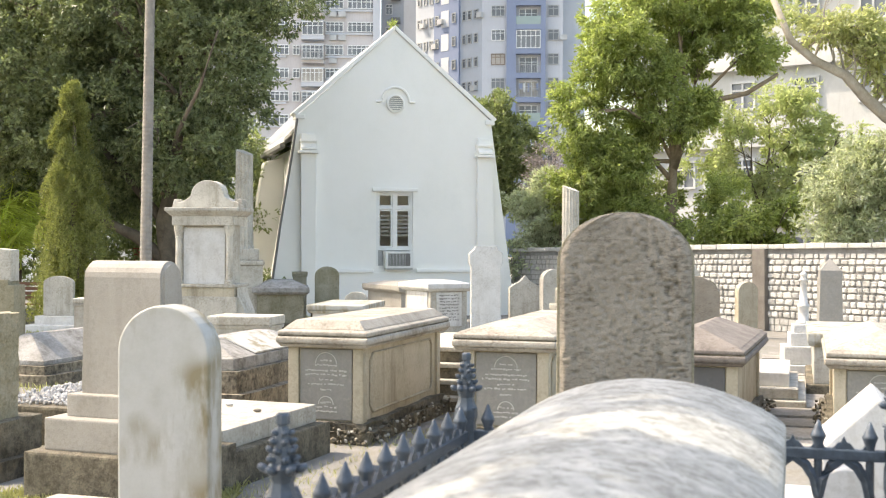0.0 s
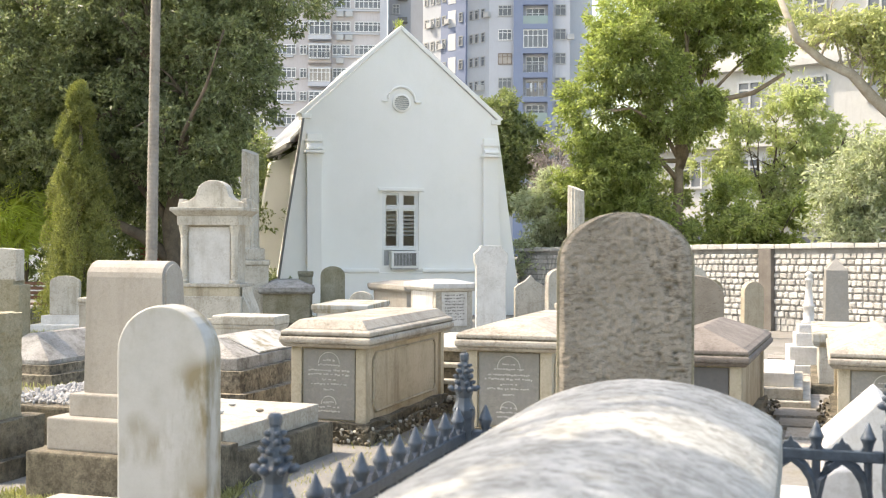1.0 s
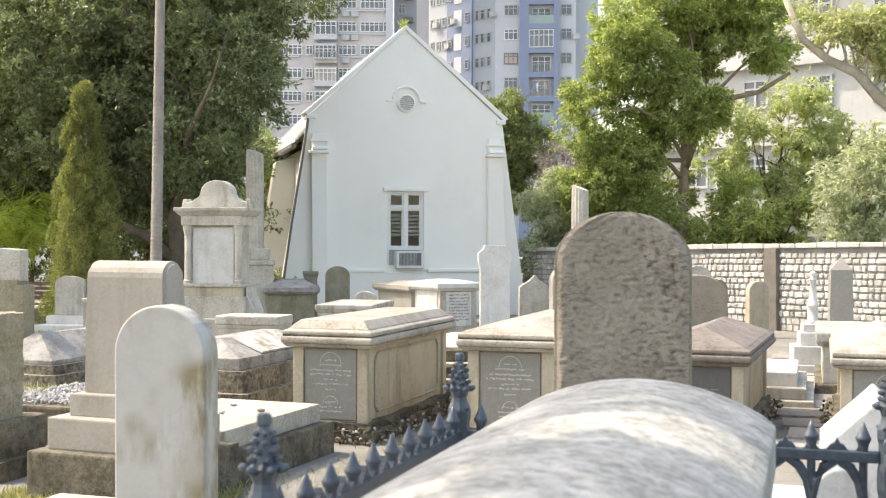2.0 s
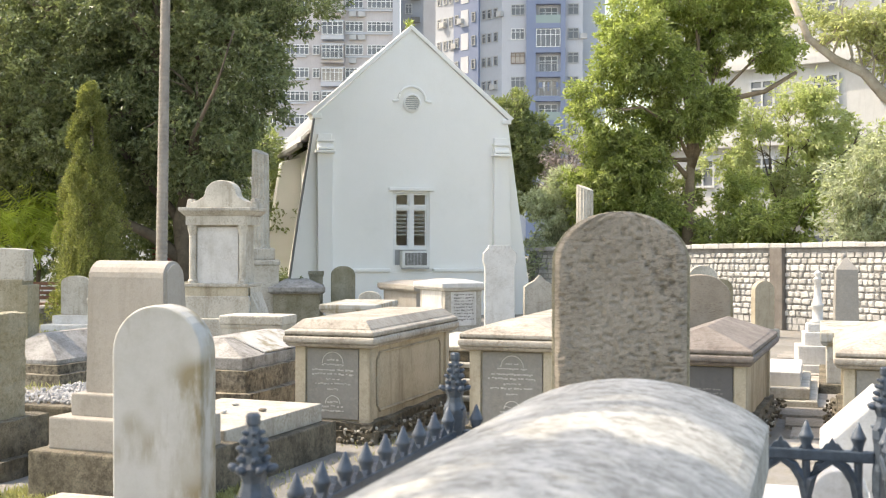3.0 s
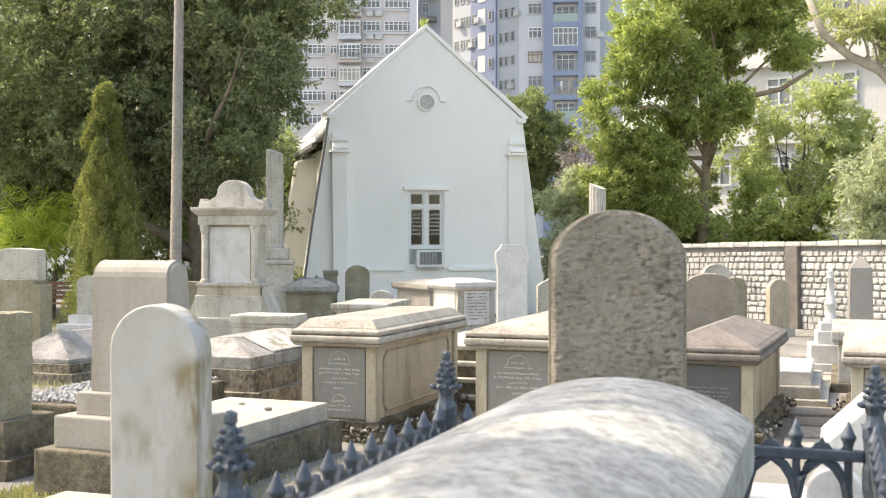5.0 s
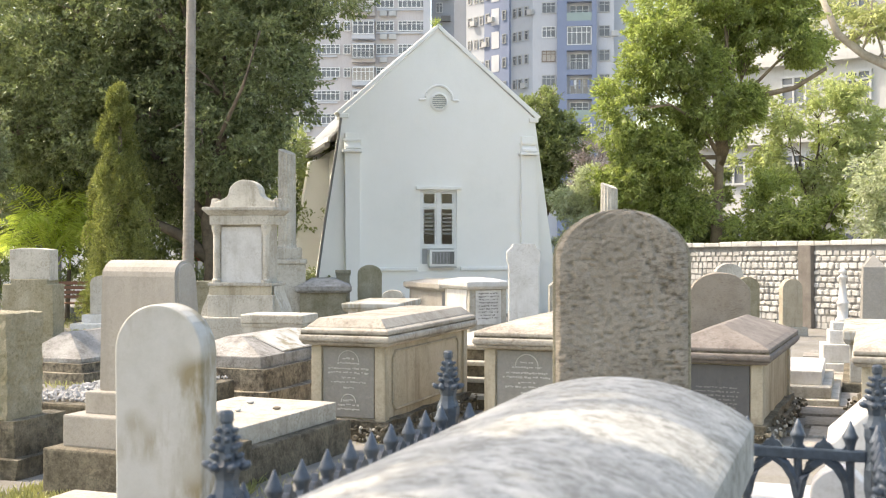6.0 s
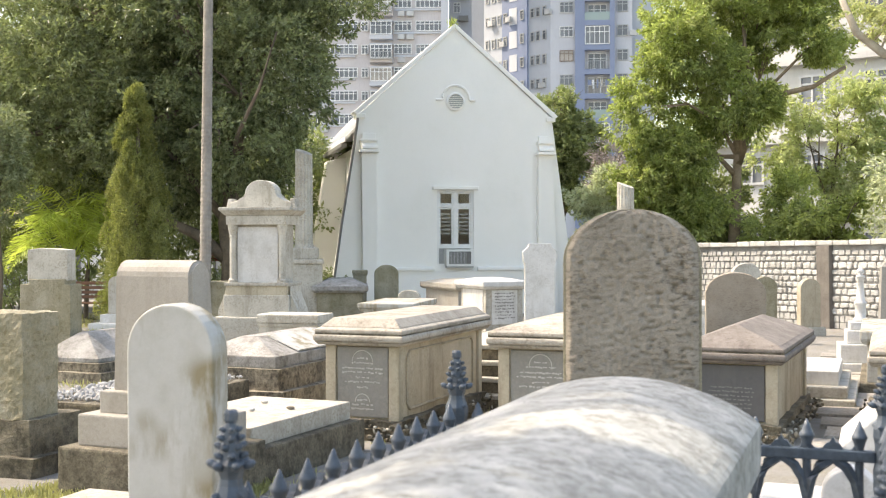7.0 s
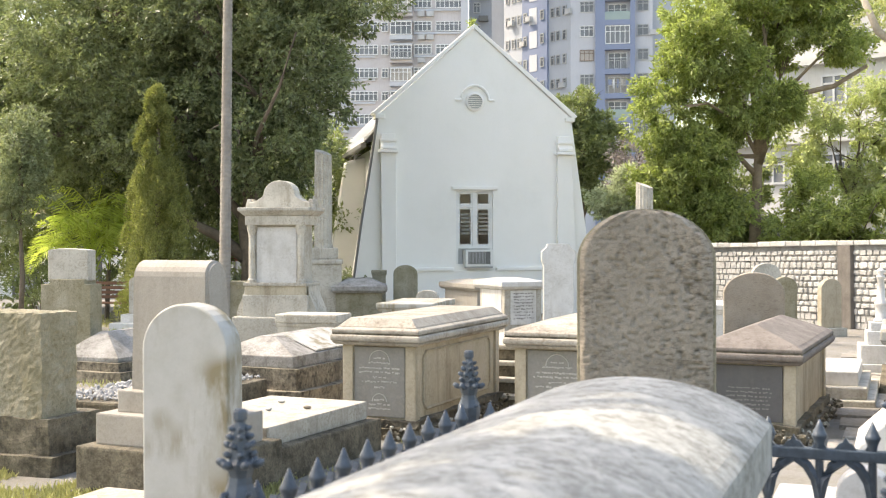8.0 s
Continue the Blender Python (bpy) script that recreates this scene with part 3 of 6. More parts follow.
def chest_tomb(x, y, rz, w, d, h, label, hip_h=0.11, top=0.55, body=None, lid=None, plaque=None, letters=None, base=0.14, seed=1, ridge=False, side_panel=True, rows=7):
    """Chest tomb: rough base, panelled body, moulded hipped lid. w, d: the lid's outer size; h: height of the lid's lower edge."""
    body, lid, plaque, letters = body or M_BUFF, lid or M_LID, plaque or M_SLATE, letters or M_LETTER
    t = thing("chest_tomb", x, y, rz, label, "tomb", "chest tombs")
    bw, bd = w - 0.13, d - 0.16
    part("base_course", roughen(box(-w / 2 - 0.01, w / 2 + 0.01, -d / 2 - 0.01, d / 2 + 0.01, -0.08, base * 0.6, 0), 0.03, 11, 14, seed), M_MOSSY, t, "mossy rough base course")
    rb = random.Random(seed)
    for i in range(260):
        u = rb.uniform(-1, 1)
        sx, sy = ((u * (w / 2 + 0.02), -d / 2 - rb.uniform(-0.03, 0.07)) if i % 3 == 0 else (rb.choice((-1, 1, 1)) * (w / 2 + rb.uniform(-0.03, 0.07)), u * d / 2))
        q = new("base_stone", RUBBLE_BITS[i % 4])
        q.parent = t
        q.matrix_basis = pose(sx, sy, rb.uniform(0.0, 0.11), rb.uniform(0, 90), rb.uniform(0, 90), rb.uniform(0, 180)) @ Matrix.Diagonal((rb.uniform(0.25, 0.6), rb.uniform(0.25, 0.5), rb.uniform(0.2, 0.45), 1))
    part("plinth", roughen(box(-w / 2 + 0.035, w / 2 - 0.035, -d / 2 + 0.035, d / 2 - 0.035, base * 0.5, base, 0), 0.02, 17, 12, seed + 3), M_MOSSY, t, "lichened crumbling plinth")
    part("body", block(bw - 0.05, bd - 0.05, base - 0.01, h - 0.01, 0.004), body, t)
    p = 0.085
    for sx in (-1, 1):
        for sy in (-1, 1):
            part("corner_pilaster", block(p, p, base - 0.005, h - 0.045, 0.006, 0, sx * (bw / 2 - p / 2), sy * (bd / 2 - p / 2)), body, t)
    part("frieze", block(bw + 0.006, bd + 0.006, h - 0.05, h - 0.002, 0.008), body, t)
    # lid: round lower moulding, dark groove, sloped edge, shallow hipped top
    bm = hip(w - 0.06, d - 0.06, h - 0.045, h - 0.02, w - 0.01, d - 0.01)
    part("lid_moulding", soften(bm, 0.006), lid, t)
    part("lid_bead", soften(hip(w + 0.01, d + 0.01, h - 0.019, h + 0.036, w + 0.012, d + 0.012), 0.024, 3), lid, t)
    part("lid_groove", block(w - 0.02, d - 0.02, h + 0.03, h + 0.046, 0.002), M_MOSSY, t, "dark groove under the lid slab")
    part("lid_edge", soften(hip(w - 0.012, d - 0.012, h + 0.045, h + 0.076, w - 0.016, d - 0.016), 0.011, 3), lid, t)
    part("lid_slope", soften(hip(w - 0.03, d - 0.03, h + 0.0755, h + 0.092, w - 0.10, d - 0.10), 0.004), lid, t)
    iw, idp = w - 0.085, d - 0.085
    tw, td = (0.02, d - w * 0.9) if ridge else (iw * top, idp - iw * (1 - top))
    part("lid_top", soften(hip(iw, idp, h + 0.0915, h + 0.052 + hip_h, tw, td), 0.006), lid, t, "hipped weathered lid")
    # front tablet with worn writing
    pw = bw - 2 * p - 0.02
    part("tablet", box(-pw / 2, pw / 2, -bd / 2 + 0.012, -bd / 2 + 0.05, base + 0.015, h - 0.06, 0.004), plaque, t, "grey inscribed tablet")
    if plaque == M_SLATE and rows > 5:
        for zz, wide, k in ((h - 0.14, 0.30, 1), (h - 0.175, 0.62, 1), (h - 0.215, 0.95, 2), (h - 0.285, 0.34, 1), (h - 0.318, 0.9, 1), (h - 0.36, 0.26, 1), (base + 0.15, 0.3, 1), (base + 0.115, 0.5, 2)):
            text_bars(t, -pw * wide * 0.44, pw * wide * 0.44, zz, k, 0.032, -bd / 2 + 0.011, letters, seed + int(zz * 999), 0.34)
    else:
        text_bars(t, -pw / 2 + 0.07, pw / 2 - 0.07, (base + h) / 2 + 0.02, rows, 0.03, -bd / 2 + 0.011, letters, seed, 0.34)
    if plaque == M_SLATE:
        for zc, rr in ((h - 0.17, 0.085), (base + 0.13, 0.06)):
            bm = bmesh.new()
            add_tube(bm, [(rr * math.cos(math.pi * k / 10), -bd / 2 + 0.011, zc + rr * math.sin(math.pi * k / 10)) for k in range(11)], [0.004] * 11, 4)
            part("carved_arch", bm, letters, t, "faint carved arch on the tablet")
    if side_panel:
        for s in (-1, 1):
            xx = s * (bw / 2 - 0.025)
            a, b = -bd / 2 + 0.2, bd / 2 - 0.2
            bm = bmesh.new()
            o = s * 0.006
            z0, z1 = base + 0.06, h - 0.1
            k = 0.05
            loop = [(a, z0 + k), (a + k, z0), (b - k, z0), (b, z0 + k), (b, z1 - k), (b - k, z1), (a + k, z1), (a, z1 - k), (a, z0 + k)]
            add_tube(bm, [(xx + o, q, z) for q, z in loop], [0.011] * len(loop), 5)
            part("panel_moulding", bm, body, t)
    return t


def headstone(x, y, rz, w, h, th, label, material, rise=None, base=None, base_mat=None, bev=0.012, name="headstone", lean=0.0, seed=0, rough=0.0):
    t = thing(name, x, y, rz, label, "headstone", "headstones")
    rise = w / 2 if rise is None else rise
    b0 = 0.0
    if base:
        part("base", block(w + base[0], th + base[0], -0.05, base[1], 0.012), base_mat or material, t)
        b0 = base[1] - 0.004
    bm = outline([(px, pz + b0 if pz else b0) for px, pz in arch_pts(w, h - b0, rise)], -th / 2, th / 2, bev, 3)
    if rough:
        bmesh.ops.triangulate(bm, faces=bm.faces[:])
        roughen(bm, rough, 8, 2, seed)
    s = part("slab", bm, material, t)
    s.rotation_euler = (radians(lean), 0, 0)
    return t


# the two near upright stones
headstone(-1.065, 4.54, -16, 0.395, 1.208, 0.115, "rounded white marble headstone with brown water stains", M_MARBLE, 0.19, None, None, 0.012, lean=0.5)


def rough_headstone():
    t = thing("headstone", 0.755, 4.80, -8, "large rough-hewn brown granite headstone with rounded top", "headstone", "headstones")
    w, h, th, rise = 0.56, 1.585, 0.12, 0.215
    part("slab", outline(arch_pts(w, h, rise, 30), -th / 2 + 0.02, th / 2, 0.01, 2), M_GREENSTONE, t, "tooled granite with yellow-green moss on its edge")
    # pecked front face in relief
    bm = bmesh.new()
    nx, nz = 74, 190
    grid = {}
    for j in range(nz + 1):
        z = h * j / nz
        q = 0.0 if z < h - rise else (z - (h - rise)) / rise
        half = (w / 2 - 0.012) * math.sqrt(max(0.0, 1 - q * q)) if q else w / 2 - 0.012
        for i in range(nx + 1):
            x = -half + 2 * half * i / nx
            e = min(1.0, (half - abs(x)) / 0.02, (h - z) / 0.02 + 0.05)
            pit = max(0.0, noise.noise(Vector((x * 32, z * 84, 1))) - 0.10) * (1.0 + 0.9 * max(0.0, x / half if half > 0.01 else 0.0))
            v = -pit * 0.028 + noise.noise(Vector((x * 60, z * 130, 5))) * 0.005 + noise.noise(Vector((x * 7, z * 10, 9))) * 0.006 + 0.004
            grid[i, j] = bm.verts.new((x, -th / 2 + 0.018 - e * (0.014 + v), max(0.0, z - (0.0 if q < 1 else 0.004))))
    for j in range(nz):
        for i in range(nx):
            try:
                bm.faces.new((grid[i, j], grid[i + 1, j], grid[i + 1, j + 1], grid[i, j + 1]))
            except ValueError:
                pass
    part("pecked_face", bm, M_ROUGHGRAN, t, "", True)


rough_headstone()


# railed barrel grave
AX = Vector((0.29, 0.957, 0))       # along the grave, away from the camera
PX = Vector((0.957, -0.29, 0))      # across it
CORNER = Vector((0.08, 3.86, 0))    # far post on the one side
FW, FL = 1.34, 2.9


def make_barrel():
    o = CORNER + PX * 0.665 - AX * 0.46
    t = thing("barrel_tomb", o.x, o.y, -16.85, "low stone barrel-topped ledger mottled with lichen, dappled by leaf shade", "tomb", z=0.0)
    hw, L, ze, rise = 0.36, 1.85, 0.967, 0.112
    pts = [(-hw, ze - 0.13), (hw, ze - 0.13)]
    for i in range(25):
        a = 1 - 2 * i / 24
        pts.append((hw * a, ze + rise * (1 - a * a) ** 0.85))
    bm = outline(pts, -L, 0.0, 0.012, 2)
    part("barrel_top", bm, M_BARREL, t, "rounded lichened top", False)
    part("body", box(-hw + 0.05, hw - 0.05, -L + 0.05, -0.05, 0.15, ze - 0.128, 0.008), M_PALE, t)
    part("plinth", box(-hw - 0.03, hw + 0.03, -L - 0.03, 0.03, -0.05, 0.16, 0.012), M_MOSSY, t)


make_barrel()


def crocket_mesh():
    bm = bmesh.new()
    bmesh.ops.create_icosphere(bm, subdivisions=2, radius=0.0115)
    for v in bm.verts:
        v.co.x *= 1.45
        v.co.z *= 0.9
    for f in bm.faces:
        f.smooth = True
    me = bpy.data.meshes.new("crocket")
    bm.to_mesh(me)
    bm.free()
    me.materials.append(M_IRON)
    return me


CROCKET = crocket_mesh()


def iron_post(parent, p):
    """Gothic post with crocketed pinnacle."""
    bm = lathe([(0.05, 0), (0.05, 0.10), (0.038, 0.12), (0.034, 0.7), (0.038, 0.72), (0.038, 0.78), (0.034, 0.80), (0.034, 0.86), (0.038, 0.875), (0.038, 0.90), (0.028, 0.925), (0.025, 0.94), (0.033, 0.965), (0.035, 0.972), (0.024, 0.982), (0.020, 1.01), (0.015, 1.05), (0.012, 1.06), (0.016, 1.066), (0.016, 1.083), (0.012, 1.088)], 8)
    ob = part("post", bm, M_IRON, parent)
    ob.location = p
    for z, r, q, n in ((0.905, 0.034, 0.7, 4), (0.970, 0.040, 0.95, 6), (0.990, 0.028, 0.75, 5), (1.009, 0.026, 0.75, 5), (1.028, 0.022, 0.70, 5), (1.046, 0.018, 0.6, 5)):
        for k in range(n):
            a = 2 * math.pi / n * k + (math.pi / n if round(z * 1000) % 2 else 0)
            c = new("crocket", CROCKET)
            c.parent = ob
            c.matrix_basis = pose(r * math.cos(a), r * math.sin(a), z, 0, -25, math.degrees(a)) @ Matrix.Diagonal((q, q, q, 1))
    return ob


def fence_panel(parent, a, b, spikes):
    d = b - a
    L = d.length
    u = d.normalized()
    ang = math.degrees(math.atan2(u.y, u.x))
    zr = 0.815
    hold = part("top_rail", box(0.03, L - 0.03, -0.017, 0.017, zr - 0.016, zr + 0.018, 0.005), M_IRON, parent)
    hold.matrix_basis = pose(a.x, a.y, 0, 0, 0, ang)
    part("bottom_rail", box(0.03, L - 0.03, -0.012, 0.012, 0.2, 0.23, 0.004), M_IRON, hold)
    step = L / spikes
    for i in range(spikes):
        x = (i + 0.5) * step
        sp = lathe([(0.014, zr + 0.01), (0.013, zr + 0.022), (0.017, zr + 0.040), (0.0225, zr + 0.052), (0.0235, zr + 0.057), (0.020, zr + 0.063), (0.010, zr + 0.086), (0.0025, zr + 0.104)], 14, x, 0)
        part("spike", sp, M_IRON, hold, "", True)
        part("bar", lathe([(0.0125, 0.05), (0.0125, zr - 0.01)], 8, x, 0), M_IRON, hold)
        # low cresting cusp between spikes
        if i < spikes - 1:
            xc = x + step / 2
            crest = [(0.0, 0.008), (1.0, 0.008), (1.0, 0.040), (0.92, 0.034), (0.86, 0.020), (0.78, 0.016), (0.70, 0.020), (0.62, 0.036), (0.56, 0.038), (0.5, 0.056), (0.44, 0.038), (0.38, 0.036), (0.30, 0.020), (0.22, 0.016), (0.14, 0.020), (0.08, 0.034), (0.0, 0.040)]
            part("cusp", outline([(x + u * step, zr + v) for u, v in crest], -0.010, 0.010), M_IRON, hold)
            # pointed arch under the rail
            ar = bmesh.new()
            pts = [(x, 0, zr - 0.13), (x + step * 0.08, 0, zr - 0.075), (x + step * 0.25, 0, zr - 0.035), (x + step * 0.5, 0, zr - 0.008)]
            add_tube(ar, pts, [0.017] * 4, 6)
            add_tube(ar, [(2 * xc - q[0], 0, q[2]) for q in pts], [0.017] * 4, 6)
            part("tracery", ar, M_IRON, hold)


def make_fence():
    f = thing("iron_railing", CORNER.x, CORNER.y, 0, "blue-black cast-iron gothic railing with spikes and crocketed posts", "railing", z=0.0)
    q = [Vector((0, 0, 0)), -AX * FL / 2, -AX * FL, -AX * FL + PX * FW, -AX * FL / 2 + PX * FW, PX * FW]
    for p in q:
        iron_post(f, p)
    for a, b, n in ((0, 1, 10), (1, 2, 10), (3, 4, 10), (4, 5, 10), (0, 5, 9)):
        fence_panel(f, q[a], q[b], n)


make_fence()

# chest tombs of the middle ground; lids meet the ground plan at these centres
def centre(fx, fy, rz, w, d, side=-1):
    """Centre of a lid whose front corner lies at fx, fy (side -1: its right-hand corner, +1: left-hand)."""
    c, s = math.cos(radians(rz)), math.sin(radians(rz))
    lx, ly = side * w / 2, d / 2
    return fx + c * lx - s * ly, fy + s * lx + c * ly


x, y = centre(-0.55, 8.5, RZ, 0.74, 2.05)
chest_tomb(x, y, RZ, 0.74, 2.05, 0.745, "buff sandstone chest tomb with hipped lid and grey inscribed tablet", seed=3, top=0.78, hip_h=0.105)
x, y = centre(0.80, 8.2, RZ, 0.77, 2.05)
chest_tomb(x, y, RZ, 0.77, 2.05, 0.745, "buff sandstone chest tomb with hipped lid and faded grey tablet", seed=8, top=0.3)
x, y = centre(2.22, 8.47, -20, 0.80, 2.05)
chest_tomb(x, y, -20, 0.80, 2.05, 0.625, "sandstone chest tomb with purple-brown hipped lid and dark tablet", lid=M_LIDDARK, plaque=M_DARKSLATE, letters=M_INK, seed=12, ridge=True, hip_h=0.17, side_panel=False, rows=6)
x, y = centre(2.84, 8.6, RZ, 0.80, 2.05, 1)
chest_tomb(x, y, RZ, 0.80, 2.05, 0.605, "sandstone chest tomb with brown hipped lid and grey tablet", seed=17, ridge=True, hip_h=0.17, side_panel=False)


# stepped granite monument with ledger
def make_stepped_monument():
    t = thing("stepped_monument", -1.80, 6.72, -20, "light granite upright tablet on three steps with a pale ledger behind", "monument")
    bm = bmesh.new()
    prof = [(-0.105, 0.575), (0.165, 0.575), (0.10, 1.25)] + [(0.10 * math.cos(math.pi * k / 10), 1.25 + 0.095 * math.sin(math.pi * k / 10)) for k in range(1, 10)] + [(-0.10, 1.25)]
    ends = [[bm.verts.new((sx * (0.285 - 0.02 * (pz - 0.575)), py, pz)) for py, pz in prof] for sx in (-1, 1)]
    bm.faces.new(ends[0])
    bm.faces.new(ends[1][::-1])
    for k in range(len(prof)):
        j = (k + 1) % len(prof)
        bm.faces.new((ends[0][k], ends[0][j], ends[1][j], ends[1][k]))
    bmesh.ops.recalc_face_normals(bm, faces=bm.faces[:])
    bmesh.ops.bevel(bm, geom=[e for e in bm.edges if abs(e.verts[0].co.x - e.verts[1].co.x) < 0.05 and e.calc_face_angle(0) > 0.8], offset=0.018, segments=3, affect="EDGES", clamp_overlap=True)
    part("tablet", bm, M_GRANITE, t, "rounded-top granite tablet")
    part("step", block(0.66, 0.33, 0.445, 0.578, 0.01), M_GRANITE, t)
    part("step", block(0.84, 0.50, 0.262, 0.448, 0.012), M_GRANITE, t)
    part("base", box(-0.48, 0.46, 0.37, 1.70, -0.06, 0.20, 0.015), M_MOSSY, t, "dark water-stained base")
    part("front_base", box(-0.50, 0.48, -0.33, 0.368, -0.06, 0.263, 0.015), M_MOSSY, t, "dark water-stained front base")
    part("ledger", box(-0.42, 0.385, 0.345, 1.62, 0.199, 0.325, 0.01), M_PALE, t, "smooth pale ledger slab")
    rnd = random.Random(4)
    for px, py in ((0.0, 0.95), (0.2, 1.12), (-0.12, 1.3)):
        bm = bmesh.new()
        bmesh.ops.create_icosphere(bm, subdivisions=2, radius=0.022)
        roughen(bm, 0.008, 30, 0, px * 50)
        for v in bm.verts:
            v.co.z *= 0.6
            v.co.x *= 1.3
        w = t.matrix_basis @ Vector((px, py, 0.338))
        ob = part("pebble", bm, M_ROUGHGRAN if px > 0.1 else M_WHITE, None, "small brown pebble lying on the ledger slab" if px > 0.1 else "small white pebble lying on the ledger slab", True)
        ob.location = w
        tagged(ob, category="pebble", group="pebbles on the ledger")


make_stepped_monument()


# mossy granite pillar at the edge of the plot, with a pebble-filled kerb beside it
def make_pillar():
    t = thing("stone_pillar", -3.07, 7.35, -17, "rough mossy granite pillar on a dark stone base", "monument")
    bm = box(-0.34, 0.32, -0.17, 0.17, 0.33, 1.0, 0)
    part("shaft", roughen(roughen(bm, 0.008, 11, 28, 2), 0.009, 38, 0, 4), M_GREENSTONE, t)
    part("base", roughen(box(-0.45, 0.40, -0.2, 0.3, 0.1, 0.335, 0), 0.014, 9, 9, 5), M_MOSSY, t)
    part("footing", roughen(box(-0.6, 0.46, -0.25, 0.4, -0.06, 0.11, 0), 0.015, 9, 9, 6), M_MOSSY, t)


make_pillar()


def make_pebble_grave():
    t = thing("kerbed_grave", -2.62, 8.9, -17, "low kerbed grave filled with white pebbles", "grave")
    part("kerb", box(-0.45, 0.45, -0.85, 0.85, -0.05, 0.32, 0.02), M_MOSSY, t, "dark stained kerb")
    rnd = random.Random(9)
    bm = bmesh.new()
    for i in range(1500):
        m = Matrix.Translation((rnd.uniform(-0.4, 0.4), rnd.uniform(-0.8, 0.8), 0.325 + rnd.uniform(0, 0.025))) @ Euler((rnd.random() * 3, rnd.random() * 3, 0)).to_matrix().to_4x4() @ Matrix.Diagonal((1.3, 1, 0.7, 1))
        bmesh.ops.create_icosphere(bm, subdivisions=1, radius=rnd.uniform(0.009, 0.019), matrix=m)
    p = part("gravel", bm, M_PEBBLE, t, "bed of white pebbles")
    tagged(p, kind="stuff")


make_pebble_grave()


# ================= smaller graves of the middle distance =================
def hip_tomb(x, y, rz, w, d, z_edge, z_top, label, lid, base_mat, tw=0.1, td=None, plate=None):
    """Low hipped ledger on a stepped base."""
    t = thing("hipped_tomb", x, y, rz, label, "tomb", "low hipped tombs")
    td = td or d - w * 0.7
    part("base", roughen(block(w + 0.3, d + 0.3, -0.08, z_edge * 0.45, 0), 0.012, 6, 7, x), base_mat, t)
    part("step", roughen(block(w + 0.12, d + 0.12, z_edge * 0.44, z_edge * 0.8, 0), 0.008, 6, 6, y), base_mat, t)
    part("slab", block(w, d, z_edge * 0.79, z_edge, 0.012), lid, t)
    part("lid", soften(hip(w - 0.02, d - 0.02, z_edge - 0.002, z_top, tw, td), 0.008), lid, t)
    if plate:
        b = hip(w * 0.55, d * 0.5, 0, 0.012, w * 0.54, d * 0.49)
        p = part("plate", b, plate, t, "grey inscription plate let into the lid")
        run, rise = (w - tw) / 2, z_top - z_edge
        p.matrix_basis = Matrix.Translation((run / 2 + tw / 2, 0, (z_edge + z_top) / 2 + 0.004)) @ Euler((0, math.atan2(rise, run), 0)).to_matrix().to_4x4() @ Matrix.Diagonal((0.75, 1, 1, 1))
    return t


def box_tomb(x, y, rz, w, d, h, label, body, lid, lid_over=0.07, lid_h=0.09, plaque=None, rows=0, base=0.12, name="box_tomb", hip_h=0.0, seed=1):
    t = thing(name, x, y, rz, label, "tomb", "box tombs")
    part("base", block(w + 0.14, d + 0.14, -0.08, base, 0.015), M_MOSSY, t)
    part("body", block(w, d, base - 0.004, h - lid_h, 0.012), body, t)
    part("cornice", soften(hip(w + lid_over, d + lid_over, h - lid_h - 0.04, h - lid_h, w + 2 * lid_over, d + 2 * lid_over), 0.006), lid, t)
    part("lid", block(w + 2 * lid_over + 0.01, d + 2 * lid_over + 0.01, h - lid_h + 0.001, h, 0.018), lid, t)
    if hip_h:
        part("lid_top", soften(hip(w + lid_over, d + lid_over, h + 0.001, h + hip_h, w * 0.5, d * 0.6), 0.008), lid, t)
    if plaque:
        part("tablet", box(-w * 0.34, w * 0.34, -d / 2 - 0.014, -d / 2 + 0.01, base + 0.16, h - lid_h - 0.06, 0.004), plaque, t, "white inscribed tablet")
        if rows:
            text_bars(t, -w * 0.28, w * 0.28, h - lid_h - 0.1, rows, (h - lid_h - base - 0.32) / rows, -d / 2 - 0.014, M_INK, seed, 0.4)
    return t


hip_tomb(-4.45, 13.4, -17, 0.85, 1.7, 0.27, 0.53, "low grey hipped tomb on a stepped mossy base", M_GREYLID, M_TANBASE)
hip_tomb(-1.92, 10.75, -17, 0.86, 1.75, 0.52, 0.66, "grey hipped tomb with inset plate on a black-stained base", M_GREYLID, M_TANBASE, 0.16, None, M_MARBLE)
box_tomb(-2.15, 12.7, -12, 0.68, 0.42, 0.745, "plain pale limestone block tomb", M_PALE, M_PALE, 0.02, 0.1)
t = box_tomb(-0.12, 19.9, 28, 0.70, 0.95, 1.0, "pale box tomb with white inscribed tablet and sunlit slab lid", M_PALE, M_WHITE, 0.09, 0.09, M_WHITE, 9, hip_h=0.05, seed=21)
part("side_tablet", box(-0.362, -0.34, -0.38, 0.38, 0.2, 0.86, 0.004), M_WHITE, t, "blank white side tablet")
box_tomb(-0.75, 22.4, 28, 0.85, 1.5, 0.93, "grey granite box tomb with weathered lid", M_GRANITE, M_GRANITE, 0.09, 0.1, hip_h=0.06)
t = box_tomb(-1.27, 15.4, -8, 0.62, 1.3, 0.80, "small white box tomb with grey-veined slab lid", M_WHITE, M_MARBLE, 0.06, 0.07)
headstone(-1.22, 16.4, -8, 0.32, 0.92, 0.08, "small pale rounded footstone behind a box tomb", M_PALE, 0.1)
headstone(-2.5, 25.0, 10, 0.52, 1.26, 0.14, "dark weathered arched headstone on a block", M_GREENSTONE, 0.2, (0.16, 0.35), M_MOSSY)
